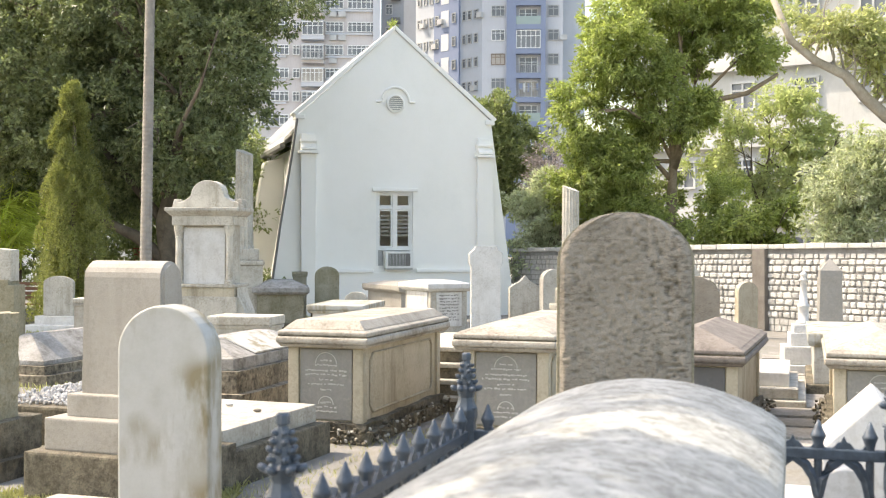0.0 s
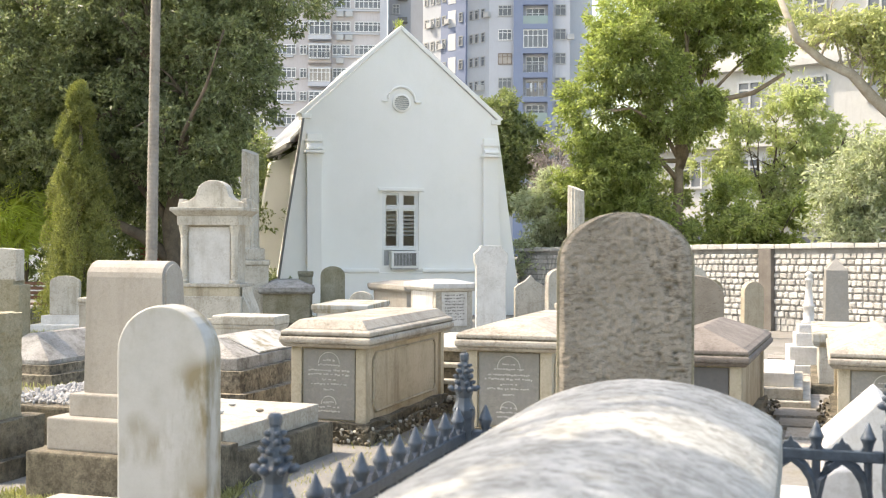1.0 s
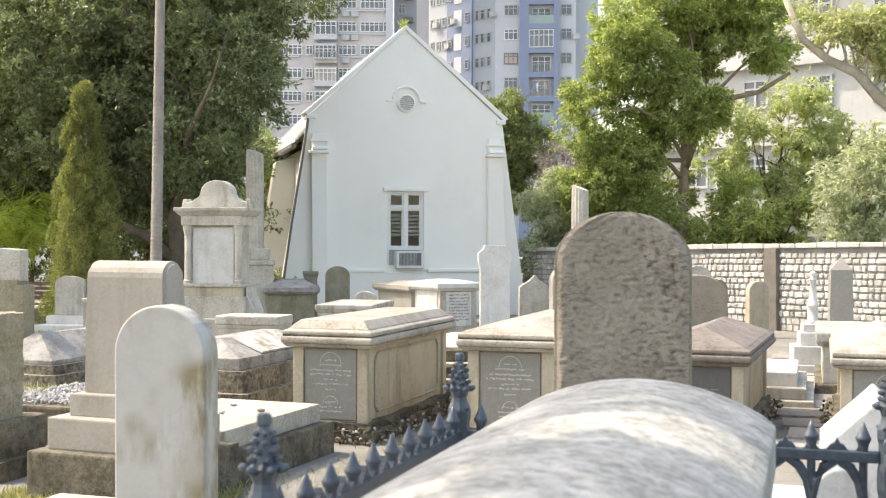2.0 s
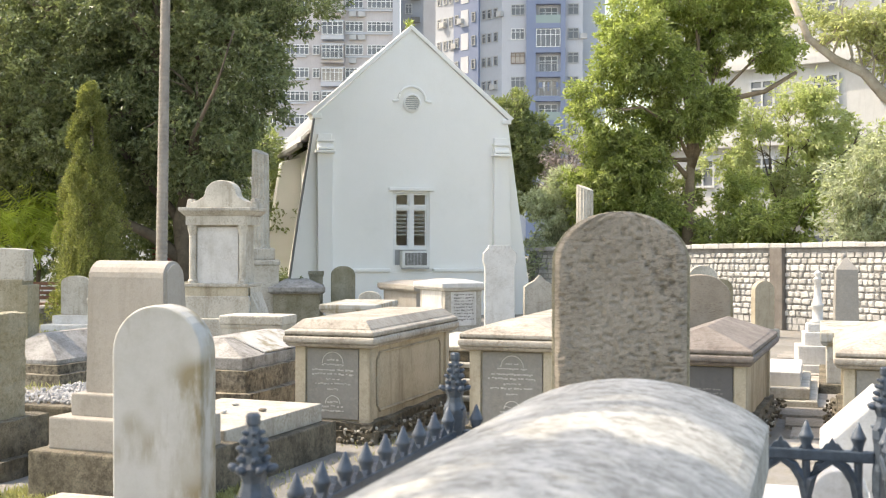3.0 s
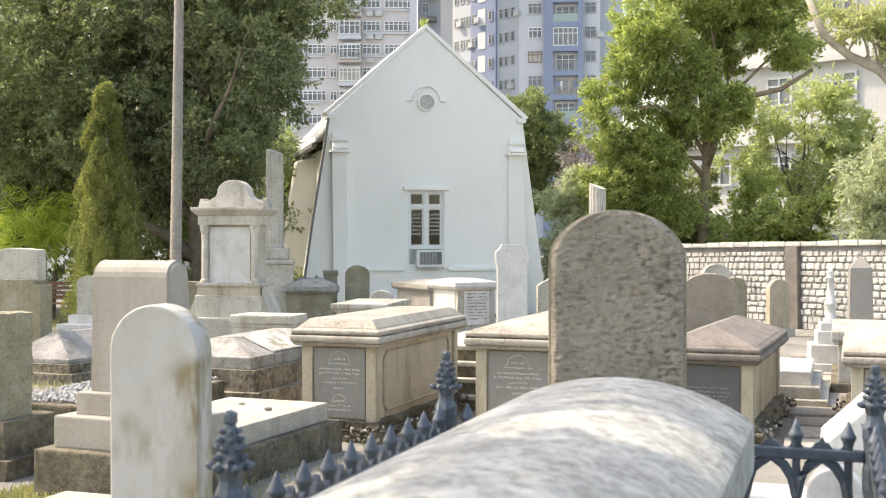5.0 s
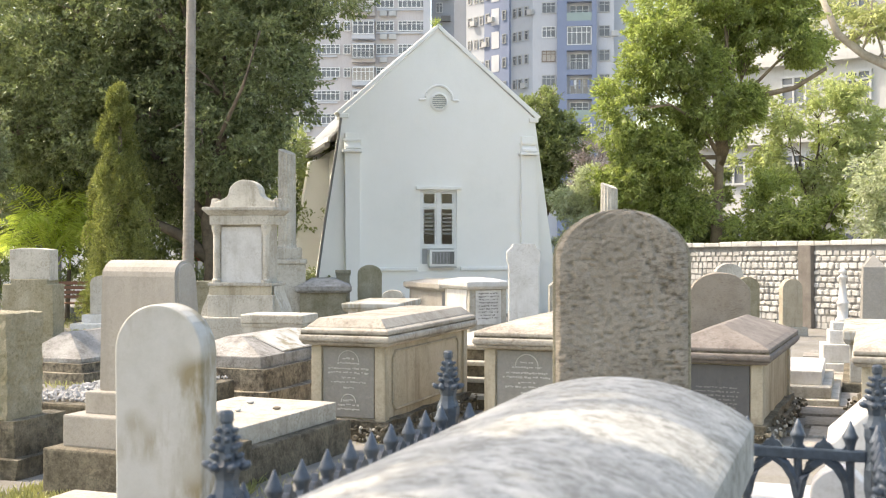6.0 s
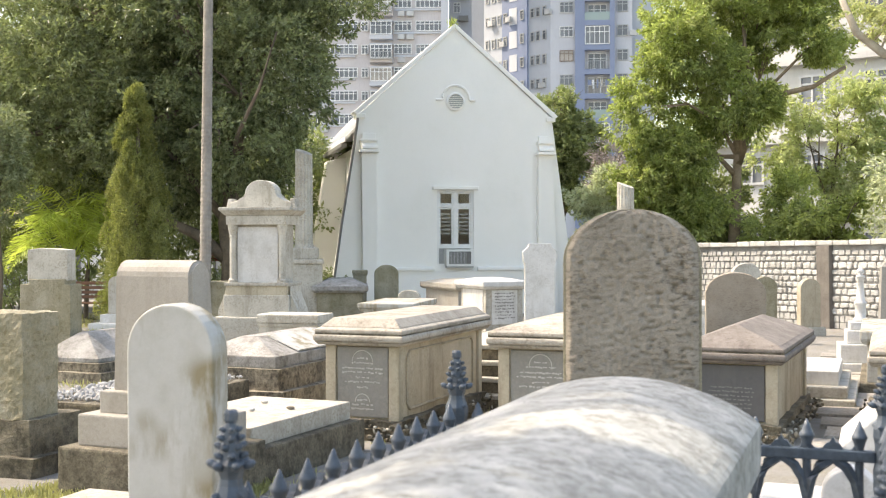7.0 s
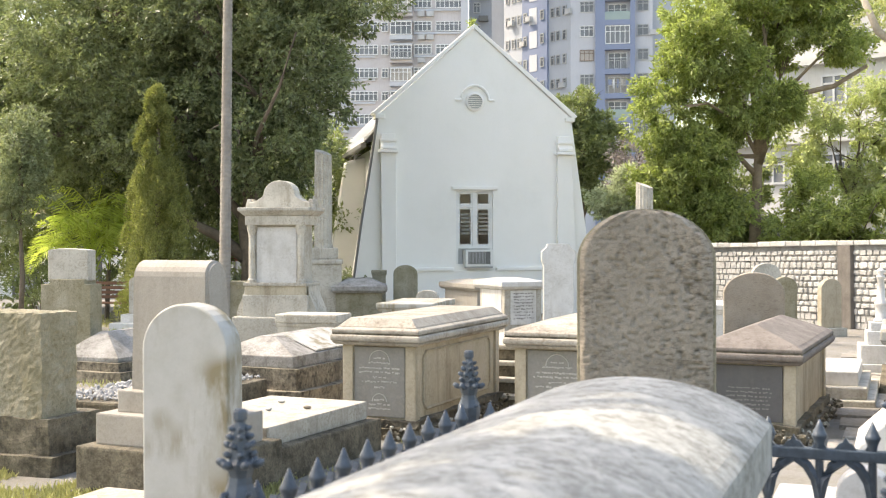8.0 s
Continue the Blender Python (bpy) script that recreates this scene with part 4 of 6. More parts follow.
box_tomb(-3.4, 24.3, 8, 0.95, 1.5, 0.84, "weathered box tomb with heavy dark hipped lid", M_GREENSTONE, M_GREYLID, 0.1, 0.1, hip_h=0.14)
box_tomb(-3.2, 25.9, 8, 0.30, 0.30, 1.14, "square mossy stone pier", M_GREENSTONE, M_GREENSTONE, 0.02, 0.08, name="stone_pier")


def white_stele():
    t = thing("stele", 0.655, 17.8, 6, "tall white marble stele with stepped shoulders and rust stain", "headstone", "headstones")
    w, h = 0.46, 1.60
    pts = [(-w / 2, 0), (w / 2, 0), (w / 2, h - 0.32), (w / 2 + 0.03, h - 0.26), (w / 2 + 0.03, h - 0.12), (w / 2 - 0.05, h - 0.05), (w / 2 - 0.06, h),
           (-w / 2 + 0.06, h), (-w / 2 + 0.05, h - 0.05), (-w / 2 - 0.03, h - 0.12), (-w / 2 - 0.03, h - 0.26), (-w / 2, h - 0.32)]
    part("slab", outline(pts, -0.08, 0.08, 0.012), M_WHITE, t)
    part("base", block(0.7, 0.4, -0.08, 0.16, 0.015), M_PALE, t)


white_stele()
t = thing("headstone", 1.41, 20.0, 8, "pale grey headstone with pointed ogee top", "headstone", "headstones")
part("slab", outline([(-0.27, 0), (0.27, 0), (0.27, 0.92), (0.2, 0.97), (0.09, 1.03), (0, 1.13), (-0.09, 1.03), (-0.2, 0.97), (-0.27, 0.92)], -0.07, 0.07, 0.01), M_PALE, t)
part("base", block(0.7, 0.3, -0.06, 0.14, 0.012), M_MOSSY, t)
headstone(1.79, 19.0, 24, 0.40, 1.24, 0.13, "rounded pale headstone with a sunlit edge", M_PALE, 0.18, (0.14, 0.14), M_PALE)
headstone(5.58, 21.3, 20, 0.42, 1.02, 0.13, "rounded cream headstone before the rubble wall", M_BUFF, 0.19, (0.14, 0.14), M_PALE)
headstone(2.30, 10.8, -6, 0.54, 1.22, 0.12, "rough dark granite headstone with rounded top", M_ROUGHGRAN, 0.2, (0.2, 0.2), M_MOSSY, rough=0.006, seed=4)
headstone(4.2, 20.0, 10, 0.50, 1.30, 0.12, "rounded pale limestone headstone near the wall", M_PALE, 0.2, (0.14, 0.14), M_PALE)
headstone(4.34, 19.2, 10, 0.40, 1.08, 0.12, "rounded grey-green mossed headstone", M_GREENSTONE, 0.17, (0.14, 0.14), M_PALE)
box_tomb(2.62, 14.4, 0, 0.5, 1.0, 0.82, "small white box tomb", M_WHITE, M_WHITE, 0.05, 0.07)


def stepped_stele(x, y, rz):
    t = thing("stele", x, y, rz, "grey granite stele stepped in two tiers, green with algae below", "headstone", "headstones")
    part("lower_block", outline([(-0.31, 0.3), (0.31, 0.3), (0.31, 1.06), (0.24, 1.06), (0.24, 1.12), (-0.2, 1.12), (-0.2, 1.06), (-0.31, 1.06)], -0.14, 0.14, 0.01), M_GREENSTONE, t, "algae-green lower block")
    part("upper_block", outline([(-0.24, 1.1), (0.255, 1.1), (0.255, 1.455), (0.1, 1.47), (-0.1, 1.475), (-0.24, 1.455)], -0.10, 0.10, 0.01), M_PALE, t)
    part("base", block(1.0, 0.7, -0.08, 0.305, 0.015), M_MOSSY, t)


stepped_stele(-5.08, 13.1, -6)
t = headstone(-7.35, 22.2, -4, 0.58, 1.06, 0.12, "small pale arched headstone on white steps", M_PALE, 0.14, (0.24, 0.3), M_WHITE)
part("step", block(1.1, 0.8, -0.06, 0.14, 0.02), M_WHITE, t)
box_tomb(-4.38, 14.3, 0, 0.26, 0.3, 0.88, "narrow pale stone post", M_PALE, M_PALE, 0.01, 0.06, name="stone_post")
box_tomb(-4.95, 20.2, 0, 0.62, 0.4, 0.98, "mossy green stone block", M_GREENSTONE, M_GREENSTONE, 0.01, 0.08, name="stone_block_grave")


# classical aedicule monument
def make_aedicule():
    t = thing("aedicule_monument", -3.12, 15.5, -8, "pale limestone monument with columns, cornice and arched crest", "monument")
    B = 0.14
    part("base", block(1.15, 0.75, -0.08, 0.45 + B, 0.02), M_PALE, t)
    part("pedestal", block(0.92, 0.58, 0.445 + B, 0.74 + B, 0.012), M_PALE, t)
    part("pedestal_band", block(0.86, 0.54, 0.739 + B, 0.86 + B, 0.006), M_BUFF, t, "stained frieze band of the pedestal")
    part("pedestal_cap", block(0.90, 0.58, 0.859 + B, 0.905 + B, 0.012), M_PALE, t)
    for s in (-1, 1):
        cons = [(s * 0.45, 0.45 + B), (s * 0.57, 0.45 + B)] + [(s * (0.45 + 0.12 * math.cos(a * math.pi / 12) ** 2), 0.45 + B + 0.40 * a / 6) for a in range(1, 6)] + [(s * 0.45, 0.86 + B)]
        part("scroll_bracket", outline(cons, -0.22, 0.22, 0.01), M_PALE, t)
        part("corner_ear", block(0.10, 0.22, 1.905 + B, 2.03 + B, 0.015, 0.02, s * 0.44, 0), M_PALE, t)
    part("core", block(0.72, 0.4, 0.89 + B, 1.70 + B, 0.008), M_PALE, t)
    part("panel", box(-0.285, 0.285, -0.215, -0.19, 0.90 + B, 1.65 + B, 0.008), M_WHITE, t, "blank white marble panel")
    for s in (-1, 1):
        col = lathe([(0.065, 0.9 + B), (0.065, 0.94 + B), (0.048, 0.96 + B), (0.045, 1.5 + B), (0.05, 1.52 + B), (0.045, 1.54 + B), (0.068, 1.62 + B), (0.07, 1.68 + B)], 12, s * 0.345, -0.22)
        part("column", col, M_PALE, t)
    part("entablature", block(0.84, 0.58, 1.675 + B, 1.80 + B, 0.008), M_PALE, t)
    part("cornice", soften(hip(0.86, 0.6, 1.80 + B, 1.86 + B, 0.98, 0.70), 0.006), M_PALE, t)
    part("cornice_slab", block(1.0, 0.72, 1.861 + B, 1.91 + B, 0.012), M_PALE, t)
    pts = [(-0.44, 1.9 + B), (0.44, 1.9 + B), (0.44, 1.98 + B), (0.34, 2.0 + B), (0.24, 2.06 + B)]
    pts += [(0.22 * math.cos(math.pi * k / 12), 2.1 + B + 0.18 * math.sin(math.pi * k / 12)) for k in range(13)]
    pts += [(-0.24, 2.06 + B), (-0.34, 2.0 + B), (-0.44, 1.98 + B)]
    part("crest", outline(pts, -0.12, 0.12, 0.015), M_PALE, t, "arched scrolled crest")


make_aedicule()


def fluted_column(x, y, z0, z1, r, label, plinth):
    t = thing("broken_column", x, y, 10, label, "column", "broken columns")
    bm = bmesh.new()
    n = 96
    rings = []
    for z, k in ((z0, 1.08), (z0 + 0.03, 1.08), (z0 + 0.06, 1.0), ((z0 + z1) / 2, 0.97), (z1, 0.93)):
        ring = []
        for i in range(n):
            a = 2 * math.pi * i / n
            rr = r * k * (1 - 0.09 * abs(math.sin(a * 8)) ** 0.7)
            top = 0.22 * r * math.cos(a - 2.4) * 1.6 if z == z1 else 0
            ring.append(bm.verts.new((rr * math.cos(a), rr * math.sin(a), z + top)))
        rings.append(ring)
    for a, b in zip(rings, rings[1:]):
        for i in range(n):
            bm.faces.new((a[i], a[(i + 1) % n], b[(i + 1) % n], b[i]))
    bm.faces.new(rings[-1])
    part("shaft", bm, M_PALE, t, "fluted stone shaft broken off at a slant")
    w = plinth
    part("plinth_cap", block(w * 0.8, w * 0.8, z0 - 0.24, z0 + 0.001, 0.03), M_PALE, t)
    part("plinth_moulding", block(w * 1.08, w * 1.08, z0 - 0.34, z0 - 0.239, 0.03), M_PALE, t)
    part("plinth", block(w, w, -0.08, z0 - 0.339, 0.015), M_PALE, t)
    return t


fluted_column(-4.12, 24.0, 1.62, 3.62, 0.19, "tall broken fluted column on a moulded plinth", 0.76)
fluted_column(1.98, 18.0, 0.95, 2.5, 0.14, "slim broken fluted memorial column", 0.5)


# white memorials beside the wall
def white_memorials():
    t = thing("obelisk", 5.68, 17.0, -12, "short grey marble obelisk with a pointed top", "monument")
    bm = hip(0.34, 0.34, 0.3, 1.25, 0.30, 0.30)
    part("shaft", soften(bm, 0.006), M_SLATE, t)
    part("point", hip(0.30, 0.30, 1.249, 1.42, 0.02, 0.02), M_SLATE, t)
    part("base", block(0.55, 0.55, -0.08, 0.302, 0.02), M_WHITE, t)
    t = thing("memorial_spire", 4.42, 14.2, -10, "slim white marble spire on a stepped pedestal", "monument")
    for w, a, b in ((0.66, -0.08, 0.12), (0.50, 0.119, 0.34), (0.34, 0.339, 0.50), (0.26, 0.499, 0.60)):
        part("step", block(w, w, a, b, 0.012), M_WHITE, t)
    part("spire", lathe([(0.085, 0.599), (0.085, 0.63), (0.062, 0.65), (0.066, 0.80), (0.074, 0.81), (0.074, 0.835), (0.052, 0.85), (0.036, 1.12), (0.05, 1.13), (0.05, 1.15), (0.024, 1.165), (0.046, 1.195), (0.046, 1.215), (0.012, 1.245)], 14), M_WHITE, t, "tapering spire with a ball finial", True)
    t = thing("urn_monument", 6.35, 19.2, -12, "grey stone pillar carrying a small dark urn", "monument")
    part("pillar", block(0.26, 0.26, -0.08, 1.12, 0.012), M_SLATE, t)
    part("urn", lathe([(0.10, 1.119), (0.10, 1.15), (0.05, 1.18), (0.09, 1.25), (0.11, 1.31), (0.07, 1.36), (0.03, 1.40), (0.045, 1.44), (0.02, 1.50)], 14), M_SLATE, t, "", True)
    t = thing("stepped_grave", 0.10, 11.6, -17, "dark-sided stepped grave with pale slab treads", "grave")
    for k, (w, d) in enumerate(((1.10, 2.3), (0.95, 2.1), (0.80, 1.9), (0.64, 1.7))):
        part("riser", block(w, d, k * 0.14 - (0.07 if k == 0 else 0.0), k * 0.14 + 0.10, 0.01), M_MOSSY, t)
        part("tread", block(w + 0.05, d + 0.05, k * 0.14 + 0.099, k * 0.14 + 0.141, 0.012), M_PALE, t, "pale worn slab")
    t = thing("stepped_grave", 3.2, 11.4, -17, "low stepped grave of white and grey slabs", "grave")
    for w, d, a, b, m in ((0.72, 1.8, -0.06, 0.10, M_PALE), (0.58, 1.6, 0.099, 0.2, M_PALE), (0.42, 1.3, 0.199, 0.33, M_WHITE)):
        part("slab", block(w, d, a, b, 0.012), m, t)
    box_tomb(4.55, 12.6, -17, 1.0, 1.9, 0.64, "broad pale stone box tomb with a heavy sunlit lid", M_PALE, M_MARBLE, 0.06, 0.1)
    t = thing("gabled_gravestone", 1.98, 5.3, -17, "low sunlit white marble gravestone with gabled top", "headstone", "headstones")
    part("slab", outline([(-0.24, 0), (0.24, 0), (0.24, 0.56), (0, 0.79), (-0.24, 0.56)], -0.3, 0.3, 0.012), M_WHITE, t)
    part("base", block(0.7, 0.9, -0.06, 0.12, 0.012), M_WHITE, t)
    t = thing("ledger_slab", 1.45, 4.55, -17, "low white marble ledger seen through the railing", "grave")
    part("slab", block(0.5, 0.9, -0.06, 0.42, 0.02), M_WHITE, t)
    for k in (0, 1):
        headstone(1.48 + 0.34 * k, 4.25 - 0.09 * k, -17, 0.2, 0.64, 0.12, "small rounded white marble marker", M_WHITE, 0.1)
    t = thing("ledger_slab", -1.95, 5.85, -17, "flat pale ledger slab sunk in the grass", "grave")
    part("slab", block(0.62, 0.9, -0.06, 0.07, 0.012), M_PALE, t)
    bm = bmesh.new()
    bmesh.ops.create_icosphere(bm, subdivisions=2, radius=0.025)
    roughen(bm, 0.008, 30, 0, 3)
    ob = part("pebble", bm, M_WHITE, None, "small white pebble on a flat slab", True)
    ob.location = (-2.02, 5.95, 0.088)
    tagged(ob, category="pebble")


white_memorials()


# ================= trees =================
def leaf_mesh(name, parent, pos, nrm, size, material, label, seed, droop=0.3, aspect=0.42, tuft=1):
    """Folded leaves, one island each, at the given places."""
    rng = np.random.default_rng(seed)
    if tuft > 1:
        pos = np.repeat(pos, tuft, 0) + rng.normal(0, size * 0.25, (len(pos) * tuft, 3))
        nrm = np.repeat(nrm, tuft, 0)
    n = len(pos)
    d = nrm + rng.normal(0, 0.75, (n, 3))
    d[:, 2] -= droop
    d /= np.linalg.norm(d, axis=1)[:, None] + 1e-9
    s = np.cross(d, rng.normal(0, 1, (n, 3)))
    s /= np.linalg.norm(s, axis=1)[:, None] + 1e-9
    u = np.cross(d, s)
    L = (size * rng.uniform(0.6, 1.35, n))[:, None]
    W = L * aspect
    v = np.empty((n, 4, 3))
    v[:, 0] = pos
    v[:, 1] = pos + d * L * 0.5 + s * W * 0.5 + u * L * 0.10
    v[:, 2] = pos + d * L
    v[:, 3] = pos + d * L * 0.5 - s * W * 0.5 + u * L * 0.10
    i = (np.arange(n) * 4)[:, None]
    tri = np.concatenate([i + np.array([[0, 1, 2]]), i + np.array([[0, 2, 3]])], 1).reshape(-1)
    me = bpy.data.meshes.new(name)
    me.vertices.add(n * 4)
    me.vertices.foreach_set("co", v.reshape(-1))
    me.loops.add(n * 6)
    me.loops.foreach_set("vertex_index", tri.astype(np.int32))
    me.polygons.add(n * 2)
    me.polygons.foreach_set("loop_start", (np.arange(n * 2) * 3).astype(np.int32))
    me.polygons.foreach_set("loop_total", np.full(n * 2, 3, np.int32))
    me.update()
    me.validate()
    me.materials.append(material)
    ob = new(name, me)
    ob.parent = parent
    return tagged(ob, label)


def crown_points(lobes, clumps, per, clump_r, seed, shell=0.62):
    """Leaf places in clumps over the shells of several ellipsoids (x, y, z, rx, ry, rz)."""
    rng = np.random.default_rng(seed)
    lo = np.array(lobes, float)
    wt = (lo[:, 3] * lo[:, 5]) ** 1.0
    k = rng.choice(len(lo), clumps, p=wt / wt.sum())
    d = rng.normal(0, 1, (clumps, 3))
    d /= np.linalg.norm(d, axis=1)[:, None]
    r = rng.uniform(shell, 1.05, clumps)[:, None]
    c = lo[k, :3] + d * lo[k, 3:] * r
    cr = clump_r * rng.uniform(0.5, 1.3, clumps)
    q = rng.normal(0, 1, (clumps, per, 3))
    q /= np.linalg.norm(q, axis=2)[:, :, None]
    q *= rng.uniform(0.3, 1.0, (clumps, per))[:, :, None]
    q[:, :, 2] *= 0.7
    pos = c[:, None, :] + q * cr[:, None, None]
    nrm = q * 0.8 + d[:, None, :] * 0.6
    return pos.reshape(-1, 3), nrm.reshape(-1, 3), c


def tree(name, x, y, label, trunk, lobes, clumps, per, clump_r, size, leaf, seed, trunk_r=0.2, limbs=9, shell=0.62, bark=None, z=None, droop=0.3, aspect=0.42, extra=(), tuft=6):
    """trunk: local points; limbs fork from its upper part to the crown's clumps."""
    t = thing(name, x, y, 0, label, "tree", "trees", z=z)
    pos, nrm, c = crown_points(lobes, clumps, per, clump_r, seed, shell)
    rnd = random.Random(seed)
    bm = bmesh.new()
    n = len(trunk)
    add_tube(bm, trunk, [trunk_r * (1 - 0.92 * (i / max(1, n - 1)) ** 1.5) for i in range(n)], 10)
    part("trunk", bm, bark or M_BARK, t, "", True)
    for pts, r in extra:
        bm = bmesh.new()
        add_tube(bm, pts, [r * (1 - 0.6 * i / (len(pts) - 1)) for i in range(len(pts))], 8)
        part("limb", bm, bark or M_BARK, t, "", True)
    for i in range(limbs):
        a = Vector(trunk[rnd.randrange(max(1, n // 2), n)])
        lb = lobes[i % len(lobes)]
        b = Vector((lb[0] + rnd.uniform(-0.6, 0.6) * lb[3], lb[1] + rnd.uniform(-0.6, 0.6) * lb[4], lb[2] + rnd.uniform(-0.3, 0.7) * lb[5]))
        m1 = a.lerp(b, 0.35) + Vector((rnd.uniform(-0.2, 0.2), rnd.uniform(-0.2, 0.2), -0.1))
        m2 = a.lerp(b, 0.7) + Vector((rnd.uniform(-0.2, 0.2), rnd.uniform(-0.2, 0.2), 0.2))
        r = trunk_r * 0.38
        bm = bmesh.new()
        add_tube(bm, [a, m1, m2, b], [r, r * 0.75, r * 0.45, r * 0.15], 7)
        for k in range(4):
            e = b + Vector((rnd.uniform(-1, 1) * lb[3], rnd.uniform(-1, 1) * lb[4], rnd.uniform(-0.5, 0.9) * lb[5])) * 0.5
            add_tube(bm, [m2, m2.lerp(e, 0.5) + Vector((0, 0, 0.1)), e], [r * 0.35, r * 0.22, r * 0.06], 5)
        part("limb", bm, bark or M_BARK, t, "", True)
    leaf_mesh("crown", t, pos, nrm, size, leaf, "", seed, droop, aspect, tuft)
    return t


def make_trees():
    # big dark tree beside the chapel
    tree("broadleaf_tree", -6.0, 25.4, "large dense dark green broadleaf tree", [(0, 0, -0.1), (0.05, 0, 1.2), (-0.1, 0, 2.2), (0.1, 0.1, 3.4), (0.2, 0.3, 5.0)],
         [(-3.4, 0.5, 6.2, 2.5, 2.0, 2.3), (-0.8, 0.2, 7.4, 2.4, 2.2, 2.2), (0.9, -0.2, 5.6, 1.5, 1.6, 1.7), (0.35, -0.6, 3.7, 1.2, 1.3, 1.1), (-1.8, 0.2, 4.4, 2.0, 1.6, 1.6), (2.0, 0.4, 7.8, 1.4, 1.5, 1.5), (-4.6, 1.0, 4.2, 1.6, 1.4, 1.4), (-0.6, 2.4, 4.0, 1.9, 0.9, 2.0), (-3.6, 2.6, 4.0, 2.4, 0.9, 2.2), (-2.6, 2.4, 7.2, 2.8, 0.9, 2.0), (0.4, 2.2, 6.8, 1.8, 0.9, 1.6)],
         2300, 20, 0.40, 0.108, M_LEAFDARK, 11, 0.30, 14, 0.5,
         extra=[([(0, 0, 1.3), (-0.7, -0.1, 1.9), (-1.3, -0.2, 2.2), (-2.0, -0.2, 2.9)], 0.16), ([(0.0, -0.6, 2.8), (0.5, -1.5, 4.0), (1.1, -2.1, 4.9), (1.5, -2.3, 6.0)], 0.055),
                ([(0.2, -0.1, 0.2), (0.5, -0.2, 1.2), (0.8, -0.3, 1.8), (1.0, -0.3, 2.6)], 0.12), ([(-0.6, -0.4, 0.0), (-1.0, -0.5, 0.7), (-1.2, -0.5, 1.3), (-1.9, -0.5, 1.7)], 0.10)])
    # a second, lighter one further along
    tree("broadleaf_tree", -15.2, 29.5, "mid-green broadleaf tree behind palms", [(0, 0, -0.1), (0.1, 0, 1.5), (0.3, 0, 3.0), (0.4, 0, 5)],
         [(0, 0, 5.2, 2.4, 2.0, 2.0), (1.6, 0.2, 4.2, 1.5, 1.5, 1.5), (1.4, -0.2, 6.4, 1.8, 1.6, 1.6), (2.6, 0.5, 7.8, 2.3, 1.7, 1.8), (-0.6, 0.5, 7.6, 2.2, 1.6, 1.8)], 700, 20, 0.42, 0.12, M_LEAFMID, 12, 0.22, 8, 0.5)
    tree("broadleaf_tree", -10.6, 33.0, "leafy green tree at the back of the cemetery", [(0, 0, -0.1), (0.1, 0, 2), (0, 0, 4)],
         [(0, 0, 3.2, 3.4, 2.0, 2.6), (4.0, 0.5, 3.0, 2.6, 2.0, 2.4), (-4, 0, 3.2, 3.0, 2, 2.6), (-1.2, -1.0, 6.6, 2.4, 1.4, 1.8), (-3.8, 0.5, 6.8, 2.6, 1.6, 1.8)], 760, 20, 0.55, 0.15, M_LEAFMID, 13, 0.2, 6, 0.45)
    tree("young_tree", -10.0, 22.5, "slender grey-green young tree with a thin brown trunk", [(0, 0, -0.1), (0.05, 0, 1.0), (0.0, 0, 2.2), (0.1, 0, 3.4)],
         [(0, 0, 2.9, 0.7, 0.7, 0.9), (0.1, 0, 3.7, 0.45, 0.5, 0.7), (-0.4, 0, 2.2, 0.5, 0.5, 0.5)], 130, 18, 0.26, 0.08, M_LEAFDULL, 14, 0.06, 5, 0.3)
    # bright tree behind the wall
    tree("broadleaf_tree", 6.05, 31.0, "tall bright green tree with a forked brown trunk behind the wall", [(0, 0, -0.1), (-0.02, 0, 1.4), (0.05, 0, 2.8), (0.1, 0, 4.1), (0.1, 0.2, 5.2), (-0.2, 0.3, 6.6)],
         [(-1.5, -0.3, 6.9, 1.2, 1.2, 1.5), (-2.3, -0.5, 5.2, 0.95, 1.0, 1.2), (-1.6, -0.5, 3.9, 1.2, 1.0, 0.9), (-0.2, 0.6, 8.4, 1.8, 1.4, 1.2), (1.7, 0.3, 8.0, 1.6, 1.2, 1.0), (2.3, 0.0, 6.9, 0.9, 0.9, 0.5), (0.7, 0.5, 6.9, 0.7, 0.7, 0.6), (-0.7, 0.4, 5.2, 0.7, 0.7, 1.0), (-2.6, -0.4, 3.2, 0.8, 0.8, 0.8), (-1.1, -0.4, 2.6, 1.0, 0.8, 0.8), (0.9, -0.6, 2.0, 0.8, 0.7, 0.7), (1.5, 0.2, 2.9, 0.8, 0.7, 0.9), (0.3, -0.7, 5.3, 0.9, 0.5, 0.7), (-0.5, -0.6, 6.2, 0.8, 0.5, 0.7)],
         1020, 20, 0.34, 0.125, M_LEAFBRIGHT, 21, 0.18, 9, 0.35, bark=M_TANBARK, droop=0.55, aspect=0.36,
         extra=[([(0.1, 0, 3.9), (0.5, -0.1, 5.0), (1.1, -0.2, 5.7), (2.0, -0.2, 5.9), (2.8, -0.3, 6.4)], 0.12), ([(0.05, 0, 3.6), (-0.6, -0.1, 4.3), (-1.3, -0.2, 4.6)], 0.08), ([(0.1, 0, 4.1), (0.0, 0.1, 5.6), (0.35, 0.1, 7.5)], 0.1)])
